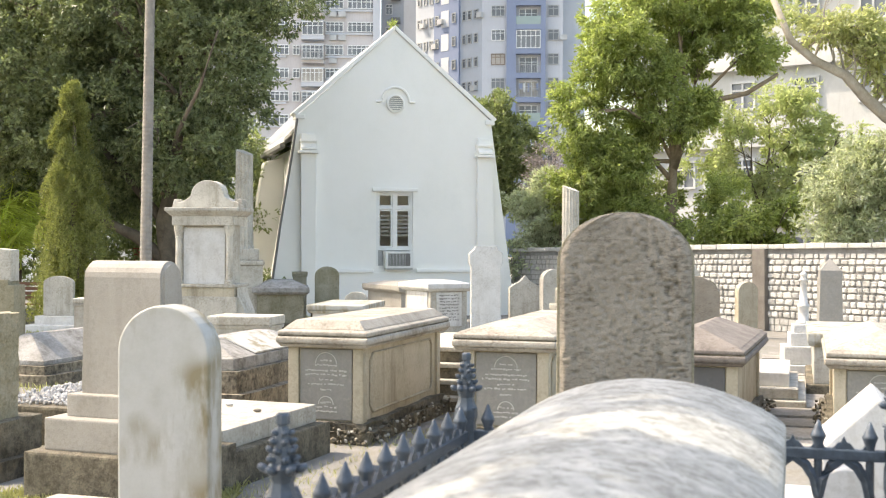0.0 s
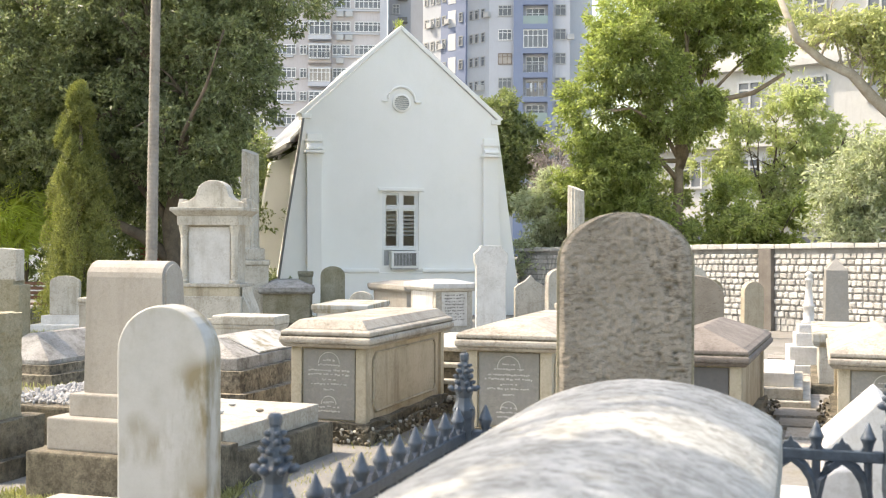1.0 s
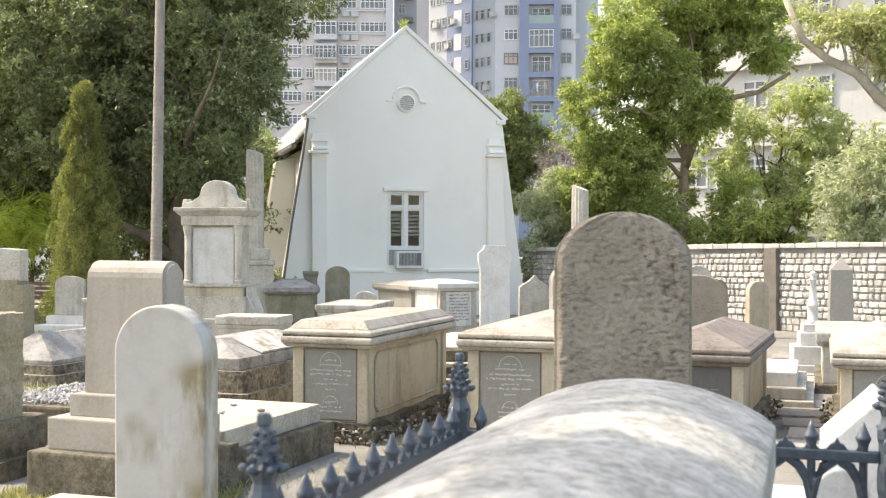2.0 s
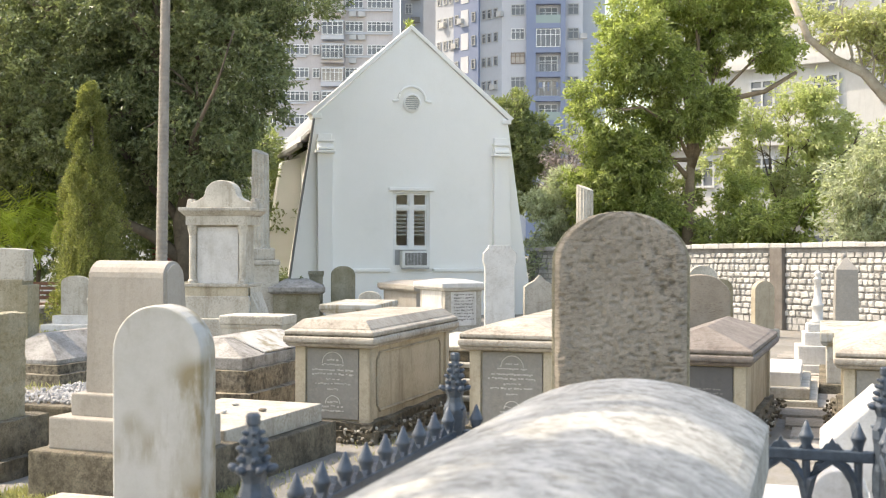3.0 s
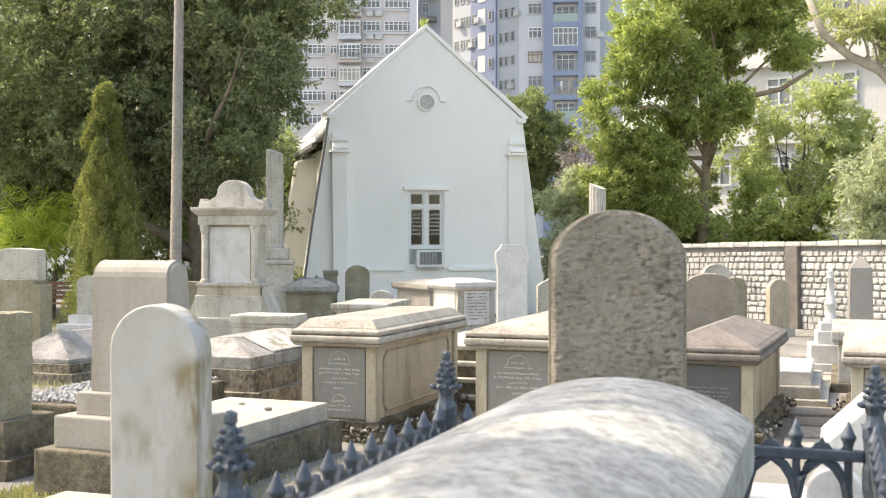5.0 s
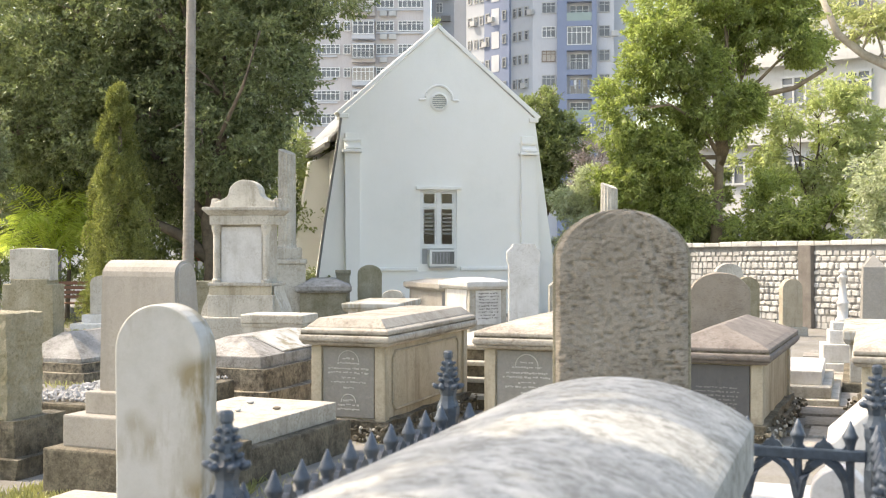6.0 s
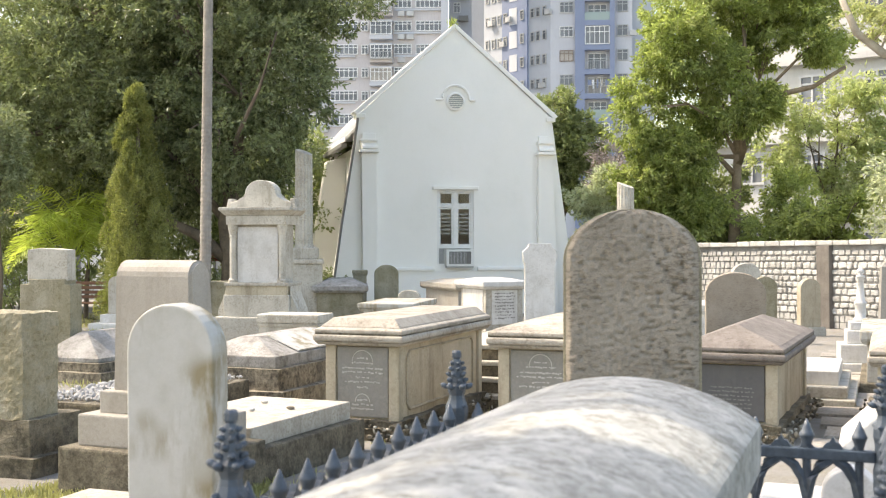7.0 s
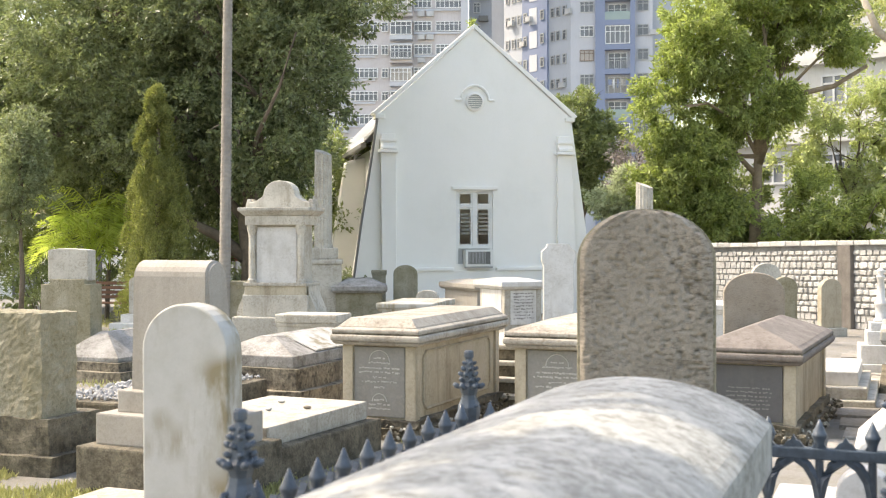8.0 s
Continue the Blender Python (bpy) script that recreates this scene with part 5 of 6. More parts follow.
    tree("broadleaf_tree", 3.1, 31.5, "grey-green bushy tree behind the wall", [(0, 0, -0.1), (0, 0, 1.0), (0.1, 0, 2.2)],
         [(-0.2, 0, 2.9, 1.0, 0.9, 0.9), (0.7, 0.2, 2.0, 1.2, 0.9, 1.0), (-0.5, 0, 1.6, 0.8, 0.8, 1.0)], 260, 18, 0.32, 0.12, M_LEAFGREY, 22, 0.12, 6, 0.45)
    tree("broadleaf_tree", 4.9, 32.6, "dark green undergrowth tree behind the wall", [(0, 0, -0.1), (0, 0, 1.0), (0.1, 0, 2.2)],
         [(0, 0, 2.4, 1.1, 0.9, 1.1), (0.5, 0.3, 1.7, 1.3, 0.9, 0.9), (-0.4, 0, 3.4, 0.9, 0.7, 0.8), (1.3, 0.3, 2.8, 0.8, 0.7, 1.2)], 260, 18, 0.36, 0.12, M_LEAFMID, 23, 0.1, 6, 0.45)
    tree("broadleaf_tree", 7.9, 29.5, "low bright green tree leaning over the wall", [(0, 0, -0.1), (0, 0, 1.0), (0.1, 0, 1.9)],
         [(-0.2, 0, 2.3, 0.7, 0.6, 0.5), (0.5, 0.1, 1.7, 0.7, 0.6, 0.5), (-0.5, 0, 1.6, 0.6, 0.6, 0.5), (0.9, 0, 2.7, 0.5, 0.5, 0.4)], 120, 13, 0.32, 0.16, M_LEAFBRIGHT, 33, 0.07, 7, 0.3, droop=0.5, aspect=0.34)
    tree("broadleaf_tree", 2.15, 46.0, "round leafy tree rising behind the chapel", [(0, 0, -0.3), (0, 0, 3), (0, 0, 5)],
         [(-0.3, 0, 7.1, 1.2, 1.2, 1.1), (0.5, 0, 5.9, 1.3, 1.3, 1.3), (-0.6, 0, 5.6, 1.2, 1.2, 1.4), (0.8, 0, 4.4, 1.2, 1.2, 1.2)], 400, 18, 0.38, 0.15, M_LEAFMID, 24, 0.2, 6, 0.5)
    tree("bare_shrub", 3.75, 42.0, "leafless pinkish-grey twiggy shrub", [(0, 0, -0.2), (0, 0, 2), (0.1, 0, 3.6)],
         [(0, 0, 4.6, 0.9, 0.8, 1.2), (0.4, 0, 3.4, 0.9, 0.8, 1.0)], 110, 8, 0.4, 0.2, M_TWIG, 25, 0.09, 14, 0.2, aspect=0.08)
    tree("broadleaf_tree", 9.2, 33.5, "light green open tree with thin stems behind the wall", [(0, 0, -0.1), (-0.1, 0, 1.6), (0.0, 0, 3.0), (0.2, 0, 4.4)],
         [(-0.6, 0, 5.2, 1.1, 0.9, 0.7), (0.9, 0.2, 4.9, 1.2, 1.0, 0.9), (0.2, 0, 3.6, 1.4, 0.9, 0.8), (1.7, 0, 3.6, 1.0, 0.8, 1.1), (-1.2, 0, 4.2, 1.0, 0.8, 1.0), (2.4, 0.3, 4.8, 1.1, 0.9, 0.9), (-1.5, 0.2, 5.7, 1.2, 0.9, 0.7), (1.0, 0.2, 6.1, 1.3, 0.9, 0.6)], 250, 13, 0.38, 0.16, M_LEAFPALE, 26, 0.08, 12, 0.2, droop=0.5, aspect=0.34)
    tree("broadleaf_tree", 10.0, 27.5, "silvery green tree with slim dark trunk", [(0, 0, -0.1), (0.02, 0, 1.2), (0.0, 0, 2.4), (0.1, 0, 3.4)],
         [(-0.3, 0, 3.2, 1.2, 1.0, 0.9), (0.8, 0.2, 2.5, 1.1, 1.0, 0.9), (-0.7, 0, 2.0, 0.9, 0.8, 0.7), (0.8, 0, 4.0, 1.2, 0.9, 0.8), (1.8, 0, 3.4, 1.0, 0.9, 1.2)], 360, 14, 0.36, 0.14, M_LEAFGREY, 27, 0.07, 8, 0.3, droop=0.5, aspect=0.34)
    # overhanging pale limb with yellowing leaves
    tree("overhanging_tree", 13.2, 25.5, "tree with a thick pale crooked limb and yellowing leaves", [(0, 0, -0.1), (-0.2, 0, 1.6), (-0.9, 0, 2.9), (-1.6, 0, 3.6)],
         [(-4.9, 0, 6.6, 1.1, 0.7, 0.5), (-3.3, 0.2, 6.2, 1.2, 0.8, 0.7), (-2.9, 0.2, 5.4, 0.9, 0.8, 0.5), (-2.6, 0, 4.5, 0.9, 0.7, 0.5), (-1.4, 0.3, 6.0, 1.2, 1.0, 1.2), (-4.2, -0.2, 6.5, 0.9, 0.6, 0.4), (-3.6, -0.3, 5.9, 0.7, 0.5, 0.5)], 380, 8, 0.34, 0.12, M_LEAFYELLOW, 28, 0.22, 6, 0.3, bark=M_PALEBARK,
         extra=[([(-1.6, 0, 3.6), (-2.6, 0, 4.1), (-3.45, 0, 4.6), (-3.95, -0.1, 5.0), (-4.4, -0.1, 5.5), (-5.04, -0.1, 5.8), (-5.6, -0.1, 6.25), (-5.97, 0, 7.2)], 0.17), ([(-3.6, -0.1, 5.1), (-3.9, 0, 5.7), (-4.5, 0, 6.1)], 0.05), ([(-2.8, 0, 4.5), (-2.9, 0, 5.4), (-2.6, 0, 6.4)], 0.06)])
    over = bpy.data.objects["overhanging_tree"]
    rnd = random.Random(77)
    spine = [Vector(q) for q in ((-2.6, 0, 4.1), (-3.45, 0, 4.6), (-3.95, -0.1, 5.0), (-4.4, -0.1, 5.5), (-5.04, -0.1, 5.8), (-5.6, -0.1, 6.25))]
    for k in range(16):
        a = spine[k % 5].lerp(spine[k % 5 + 1], rnd.random())
        b = a + Vector((rnd.uniform(-0.5, 0.9), rnd.uniform(-0.3, 0.3), rnd.uniform(0.5, 1.3)))
        c = b + Vector((rnd.uniform(-0.5, 0.6), rnd.uniform(-0.3, 0.3), rnd.uniform(0.2, 0.8)))
        bm = bmesh.new()
        add_tube(bm, [a, a.lerp(b, 0.5) + Vector((0.08, 0, -0.05)), b, c], [0.03, 0.024, 0.016, 0.006], 5)
        add_tube(bm, [b, b + Vector((rnd.uniform(-0.5, 0.5), 0.1, rnd.uniform(0.1, 0.5)))], [0.013, 0.004], 5)
        part("twig", bm, M_PALEBARK, over, "bare pale twig")
    # tree out to the side that throws the leaf shade over the near graves
    tree("broadleaf_tree", -6.6, 1.6, "tall leafy tree that dapples the near graves with shade", [(0, 0, -0.1), (0.2, 0, 2.5), (0.8, 0.2, 4.6), (1.6, 0.6, 6.0)],
         [(3.4, 1.2, 4.7, 1.0, 1.0, 0.4), (4.2, 2.0, 5.2, 0.9, 0.9, 0.4), (3.0, 2.6, 5.4, 1.0, 1.0, 0.5), (2.0, 1.4, 5.8, 1.2, 1.2, 0.6), (3.6, 3.6, 6.2, 1.0, 1.0, 0.5), (3.3, -0.2, 4.8, 0.9, 0.9, 0.4), (4.0, 0.5, 5.0, 0.8, 0.8, 0.4)], 37, 44, 0.24, 0.16, M_LEAFMID, 35, 0.24, 8, 0.2)


M_TWIG = plain("pinkish_grey_twigs", (0.36, 0.31, 0.28), 0.9)
M_PALEBARK = stone("pale_grey_bark", (0.46, 0.42, 0.34), (0.34, 0.30, 0.23), (0.15, 0.12, 0.09), 0.5, 0.75, 0.5, 60, 0.2, 0.95, 0.5, 0.2, 3.0, 0.05)
make_trees()


def make_cypress():
    t = thing("cypress", -7.45, 23.4, 0, "yellow-green upright cypress with lumpy conical outline", "tree", "trees")
    bm = bmesh.new()
    add_tube(bm, [(0, 0, -0.1), (0, 0, 2.4), (0, 0, 4.6)], [0.12, 0.07, 0.02])
    part("trunk", bm, M_BARK, t, "", True)
    rng = np.random.default_rng(31)
    n, per = 170, 460
    h = rng.uniform(0, 1, n) ** 1.1
    rad = 0.84 * (1 - h) ** 0.70 * (0.75 + 0.25 * np.minimum(1, h * 5)) + 0.03
    a = rng.uniform(0, 2 * math.pi, n)
    rr = rad * rng.uniform(0.2, 1.2, n) ** 0.7
    c = np.stack([rr * np.cos(a) - 0.10 * h + 0.04, rr * np.sin(a), 0.2 + h * 4.62], 1)
    size = (0.30 * (1 - 0.5 * h) * rng.uniform(0.5, 1.35, n))[:, None, None]
    # each plume is a pointed tuft, its sprays on the shell
    q = rng.normal(0, 1, (n, per, 3))
    q /= np.linalg.norm(q, axis=2)[:, :, None]
    tip = np.clip((q[:, :, 2:] + 1) * 0.5, 0, 1)
    shape = q * np.concatenate([1 - 0.55 * tip, 1 - 0.55 * tip, np.full_like(tip, 1.35)], 2)
    pos = (c[:, None] + shape * size * rng.uniform(0.72, 1.0, (n, per, 1))).reshape(-1, 3)
    nrm = (q * 0.9 + np.array([0, 0, 0.7])).reshape(-1, 3)
    leaf_mesh("crown", t, pos, nrm, 0.062, M_CYPRESS, "", 32, -0.2, 0.34)


make_cypress()


def make_palm_trunk():
    t = thing("palm_tree", -5.25, 20.0, 0, "tall slim palm with ringed grey trunk", "tree", "trees")
    bm = bmesh.new()
    pts, rad = [], []
    z = -0.1
    k = 0
    while z < 9.2:
        x = 0.10 + 0.0135 * z
        pts += [(x, 0, z), (x, 0, z + 0.05), (x, 0, z + 0.055)]
        r = 0.105 - 0.004 * z
        rad += [r * 1.04, r, r * 0.965]
        z += 0.075
    add_tube(bm, pts, rad, 12)
    part("trunk", bm, M_POLE, t, "ringed grey trunk", True)
    top = Vector(pts[-1])
    for i in range(9):
        frond(t, top, i * 0.7, 1.9, 0.6, M_LEAFMID, i)


def frond(parent, base, az, length, rise, material, seed):
    rnd = random.Random(seed)
    u = Vector((math.cos(az), math.sin(az), 0))
    spine = [Vector(base) + u * length * s + Vector((0, 0, rise * math.sin(s * 2.4) * length * 0.6 - 0.35 * s * s * length)) for s in (0, 0.15, 0.3, 0.45, 0.6, 0.75, 0.9, 1.0)]
    bm = bmesh.new()
    add_tube(bm, spine, [0.018 - 0.002 * i for i in range(8)], 5)
    side = Vector((-u.y, u.x, 0))
    for i in range(34):
        s = 0.12 + 0.86 * i / 34
        f = s * 7
        j = min(6, int(f))
        p = spine[j].lerp(spine[j + 1], f - j)
        L = length * 0.34 * math.sin(math.pi * min(1, s * 0.85 + 0.12))
        for k in (-1, 1):
            tip = p + side * k * L * 0.8 + u * L * 0.5 + Vector((0, 0, -L * rnd.uniform(0.1, 0.5)))
            w = u * 0.022
            m = p.lerp(tip, 0.5) + Vector((0, 0, 0.05 * L))
            v = [bm.verts.new(c) for c in (p - w * 0.5, p + w * 0.5, m + w, tip, m - w)]
            bm.faces.new(v)
    part("frond", bm, material, parent)


make_palm_trunk()


def make_palm_clump():
    t = thing("palm_clump", -10.1, 26.0, 0, "clump of yellow-green feathery palms", "palm", "trees")
    rnd = random.Random(6)
    for i in range(3):
        b = Vector((rnd.uniform(-0.6, 0.7), rnd.uniform(-0.5, 0.5), 0))
        bm = bmesh.new()
        add_tube(bm, [b + Vector((0, 0, -0.1)), b + Vector((0.05, 0, 1.0)), b + Vector((0.08, 0, 1.3))], [0.06, 0.05, 0.035])
        part("stem", bm, M_BARK, t)
        for k in range(11):
            frond(t, b + Vector((0.08, 0, 1.35 + rnd.uniform(-0.5, 0.5))), rnd.uniform(0, 6.28), rnd.uniform(1.4, 2.1), rnd.uniform(0.8, 1.7), M_PALM, i * 20 + k)


make_palm_clump()


# low shrubs and hedge at the back
def shrub(x, y, r, h, leaf, seed, label, n=70):
    t = thing("shrub", x, y, 0, label, "shrub", "shrubs")
    pos, nrm, c = crown_points([(0, 0, h * 0.5, r, r * 0.8, h * 0.55)], n, 16, 0.24, seed, 0.4)
    bm = bmesh.new()
    for k in range(5):
        a = k * 1.3
        add_tube(bm, [(0.05 * math.cos(a), 0.05 * math.sin(a), -0.05), (r * 0.4 * math.cos(a), r * 0.4 * math.sin(a), h * 0.7)], [0.02, 0.008], 5)
    part("stems", bm, M_BARK, t)
    leaf_mesh("foliage", t, pos, nrm, 0.09, leaf, "", seed, tuft=4)


shrub(-9.0, 28.0, 1.1, 1.3, M_LEAFMID, 41, "rounded green garden shrub")
shrub(-6.6, 28.5, 1.2, 1.2, M_LEAFDARK, 42, "dark green shrub under the tree")
shrub(-12.0, 28.0, 1.3, 1.4, M_LEAFMID, 43, "leafy green garden shrub")
shrub(-7.9, 24.4, 0.5, 0.7, M_LEAFBRIGHT, 44, "small bright green shrub")
shrub(-4.2, 29.5, 0.8, 1.0, M_LEAFDARK, 45, "dark shrub beside the chapel")
shrub(-15.5, 30.0, 2.0, 2.0, M_LEAFMID, 46, "tall leafy green garden shrub", 120)


# ================= buildings in the distance =================
M_PINKWALL = stone("pinkish_tower_render", (0.68, 0.645, 0.635), (0.62, 0.59, 0.58), (0.36, 0.33, 0.31), 0.55, 0.8, 0.4, 6, 0.06, 0.9, 0.05, 0.25, 0.12, 0.0)
M_BLUEWALL = stone("blue_tower_tiles", (0.25, 0.30, 0.42), (0.22, 0.27, 0.385), (0.2, 0.22, 0.28), 0.6, 0.85, 0.3, 6, 0.05, 0.7, 0.05, 0.2, 0.12, 0.0)
M_PALEWALL = stone("pale_grey_tower_render", (0.60, 0.62, 0.65), (0.55, 0.57, 0.60), (0.40, 0.40, 0.40), 0.6, 0.85, 0.3, 6, 0.05, 0.8, 0.05, 0.2, 0.12, 0.0)
M_BEIGE = stone("pale_grey_block_render", (0.55, 0.55, 0.525), (0.50, 0.50, 0.475), (0.3, 0.29, 0.26), 0.6, 0.85, 0.3, 8, 0.06, 0.85, 0.05, 0.2, 0.3, 0.0)
M_TOWERGLASS = plain("tower_glass", (0.17, 0.185, 0.20), 0.15, 0, 0.3, 0.4, 0)


# Grey-blue, and darker than the front render: the side wall's shade is in the colour.
M_SIDEWALL = stone("grey_blue_shaded_render", (0.50, 0.54, 0.585), (0.45, 0.49, 0.535), (0.3, 0.31, 0.33), 0.6, 0.85, 0.3, 6, 0.05, 0.8, 0.05, 0.2, 0.12, 0.0)


def window_unit(parent, x, y, z, w, h, n=3, base=None, rail=False, ac=False, frame_mat=None, glass=None):
    """A window: ring frame, mullions, transom and pane; with a railed balcony or an air conditioner."""
    t = 0.09
    bm = bmesh.new()
    rings = []
    for yy in (-0.1, 0.02):
        for k in (0, t):
            rings.append([bm.verts.new((sx * (w / 2 - k), yy, (k if sz < 0 else h - k))) for sx, sz in ((-1, -1), (1, -1), (1, 1), (-1, 1))])
    fo, fi, bo, bi = rings
    for p, q in ((fo, fi), (bi, bo), (bo, fo), (fi, bi)):
        for i in range(4):
            j = (i + 1) % 4
            bm.faces.new((p[i], p[j], q[j], q[i]))
    f = part("window", bm, frame_mat or M_TOWERFRAME, parent)
    f.matrix_basis = (base or Matrix.Identity(4)) @ pose(x, y, z)
    for k in range(1, n):
        xx = -w / 2 + w * k / n
        part("mullion", box(xx - 0.04, xx + 0.04, -0.09, 0.0, t, h - t, 0), frame_mat or M_TOWERFRAME, f)
    part("transom", box(-w / 2 + t, w / 2 - t, -0.085, -0.002, h * 0.66, h * 0.66 + 0.07, 0), frame_mat or M_TOWERFRAME, f)
    part("pane", box(-w / 2 + 0.05, w / 2 - 0.05, -0.03, -0.004, 0.05, h - 0.05, 0), glass or M_TOWERGLASS, f)
    if rail:
        for k in range(int(w / 0.3) + 1):
            xx = -w / 2 + 0.03 + k * (w - 0.06) / int(w / 0.3)
            part("baluster", box(xx - 0.025, xx + 0.025, -0.5, -0.45, -0.099, 0.599, 0), M_GREY, f)
        part("handrail", box(-w / 2, w / 2, -0.52, -0.44, 0.6, 0.68, 0), M_GREY, f)
        part("balcony_slab", box(-w / 2, w / 2, -0.52, 0.0, -0.2, -0.1, 0), M_GREY, f)
    if ac:
        part("ac_box", box(w / 2 + 0.15, w / 2 + 0.95, -0.5, 0.0, 0.0, 0.6, 0.02), M_TOWERFRAME, f)
    return f


M_WHITEMETAL = plain("white_window_metal", (0.82, 0.83, 0.81), 0.5, 0, 0.06, 2)
M_CURTAIN = plain("curtained_window", (0.42, 0.39, 0.34), 0.5, 0, 0.3, 0.5, 0)
# Dark grey-blue that carries the shade of the light well in its colour.
M_SHADE = stone("grey_blue_recess_shade", (0.36, 0.38, 0.41), (0.32, 0.34, 0.37), (0.2, 0.2, 0.2), 0.6, 0.85, 0.3, 6, 0.05, 0.8, 0.05, 0.2, 0.12, 0.0)
M_GREENGLASS = plain("green_balcony_glass", (0.30, 0.38, 0.36), 0.2, 0, 0.1, 0.5, 0)


def tower_blue():
    t = thing("apartment_tower", 4.45, 135.0, -4, "blue and pale grey high-rise apartment tower", "building", "apartment towers", z=0.0)
    H, F = 70, 2.8
    part("front_wall", box(0, 9.35, 0, 8, 0, H, 0), M_PALEWALL, t)
    part("bay_pier", box(2.85, 3.95, -0.9, -0.004, 0, H, 0), M_BLUEWALL, t, "blue tiled pier of the balcony bay")
    part("bay_pier", box(6.80, 7.35, -0.9, -0.004, 0, H, 0), M_BLUEWALL, t, "blue tiled pier of the balcony bay")
    part("side_wing", box(9.351, 12.0, 2.0, 9, 0, H, 0), M_SIDEWALL, t)
    turn = pose(0, 0.02, 0, 0, 0, -42)
    part("side_wall", box(-11.4, 0, 0, 4, 0, H, 0), M_SIDEWALL, t).matrix_basis = turn
    part("blue_stripe", box(-7.9, -3.6, -0.25, -0.004, 0, H, 0), M_BLUEWALL, t, "blue tiled stripe").matrix_basis = turn
    rnd = random.Random(15)
    for k in range(3, 13):
        z = 2.7 + k * F                                          # window sill of this storey
        glass = (M_TOWERGLASS, M_CURTAIN, M_TOWERGLASS)[k % 3]
        window_unit(t, 1.85, -0.02, z, 1.6, 1.3, 3, ac=k % 4 == 0, frame_mat=(M_TOWERFRAME, M_BROWNMETAL, M_WHITEMETAL)[k % 3], glass=glass)
        window_unit(t, 8.25, -0.02, z, 1.3, 1.3, 2, ac=k % 2 == 0, frame_mat=M_GREY)
        part("spandrel", box(3.951, 6.799, -0.9, -0.004, z + 1.15, z + F - 1.05, 0), M_BLUEWALL, t, "blue tiled spandrel")
        kind = k % 4
        if kind == 0:                                            # glazed-in balcony
            window_unit(t, 5.375, -0.75, z - 1.0, 2.8, 2.1, 5, frame_mat=M_WHITEMETAL)
        else:
            window_unit(t, 5.375, -0.02, z - 1.0, 2.2, 1.9, 3, frame_mat=M_WHITEMETAL, glass=M_TOWERGLASS if kind != 2 else M_CURTAIN)
            if kind == 1:
                part("glass_parapet", box(3.96, 6.79, -0.86, -0.82, z - 1.05, z - 0.1, 0), M_GREENGLASS, t, "green glass balcony front")
            else:
                for q in range(14):
                    xx = 4.0 + q * 0.21
                    part("baluster", box(xx - 0.02, xx + 0.02, -0.86, -0.82, z - 1.05, z - 0.15, 0), M_GREY, t)
                part("handrail", box(3.96, 6.79, -0.88, -0.80, z - 0.149, z - 0.08, 0), M_GREY, t)
                if kind == 2:
                    for q in range(5):                           # washing on the line
                        xx = 4.3 + q * 0.5
                        part("laundry", box(xx, xx + rnd.uniform(0.2, 0.42), -0.6, -0.56, z - rnd.uniform(0.1, 0.5), z + 0.55, 0.01), rnd.choice((M_WHITEMETAL, M_CURTAIN, M_BLUEWALL)), t, "washing hung out to dry")
        for xx in (-0.95, -2.0, -2.9, -8.6, -9.6, -10.7):
            window_unit(t, xx, -0.02, z - 0.1, 0.62, 1.15, 1, turn, ac=(k + int(-xx * 2)) % 5 == 0, frame_mat=M_GREY)
        window_unit(t, -4.4, -0.27, z - 0.1, 0.62, 1.15, 1, turn, frame_mat=M_GREY)
        window_unit(t, -7.3, -0.27, z - 0.1, 0.62, 1.15, 1, turn, frame_mat=M_GREY, ac=k % 3 == 0)
        part("white_panel", box(-6.6, -5.3, -0.30, -0.252, z - 0.5, z + 1.5, 0), M_WHITEWALL, t, "white panel between the storeys").matrix_basis = turn


M_BROWNMETAL = plain("brown_window_metal", (0.26, 0.20, 0.16), 0.5, 0, 0.12, 2)
M_WHITEWALL = stone("white_tower_panel", (0.64, 0.66, 0.68), (0.60, 0.62, 0.64), (0.4, 0.4, 0.4), 0.6, 0.85, 0.3, 6, 0.05, 0.8, 0.05, 0.2, 0.12, 0.0)
tower_blue()


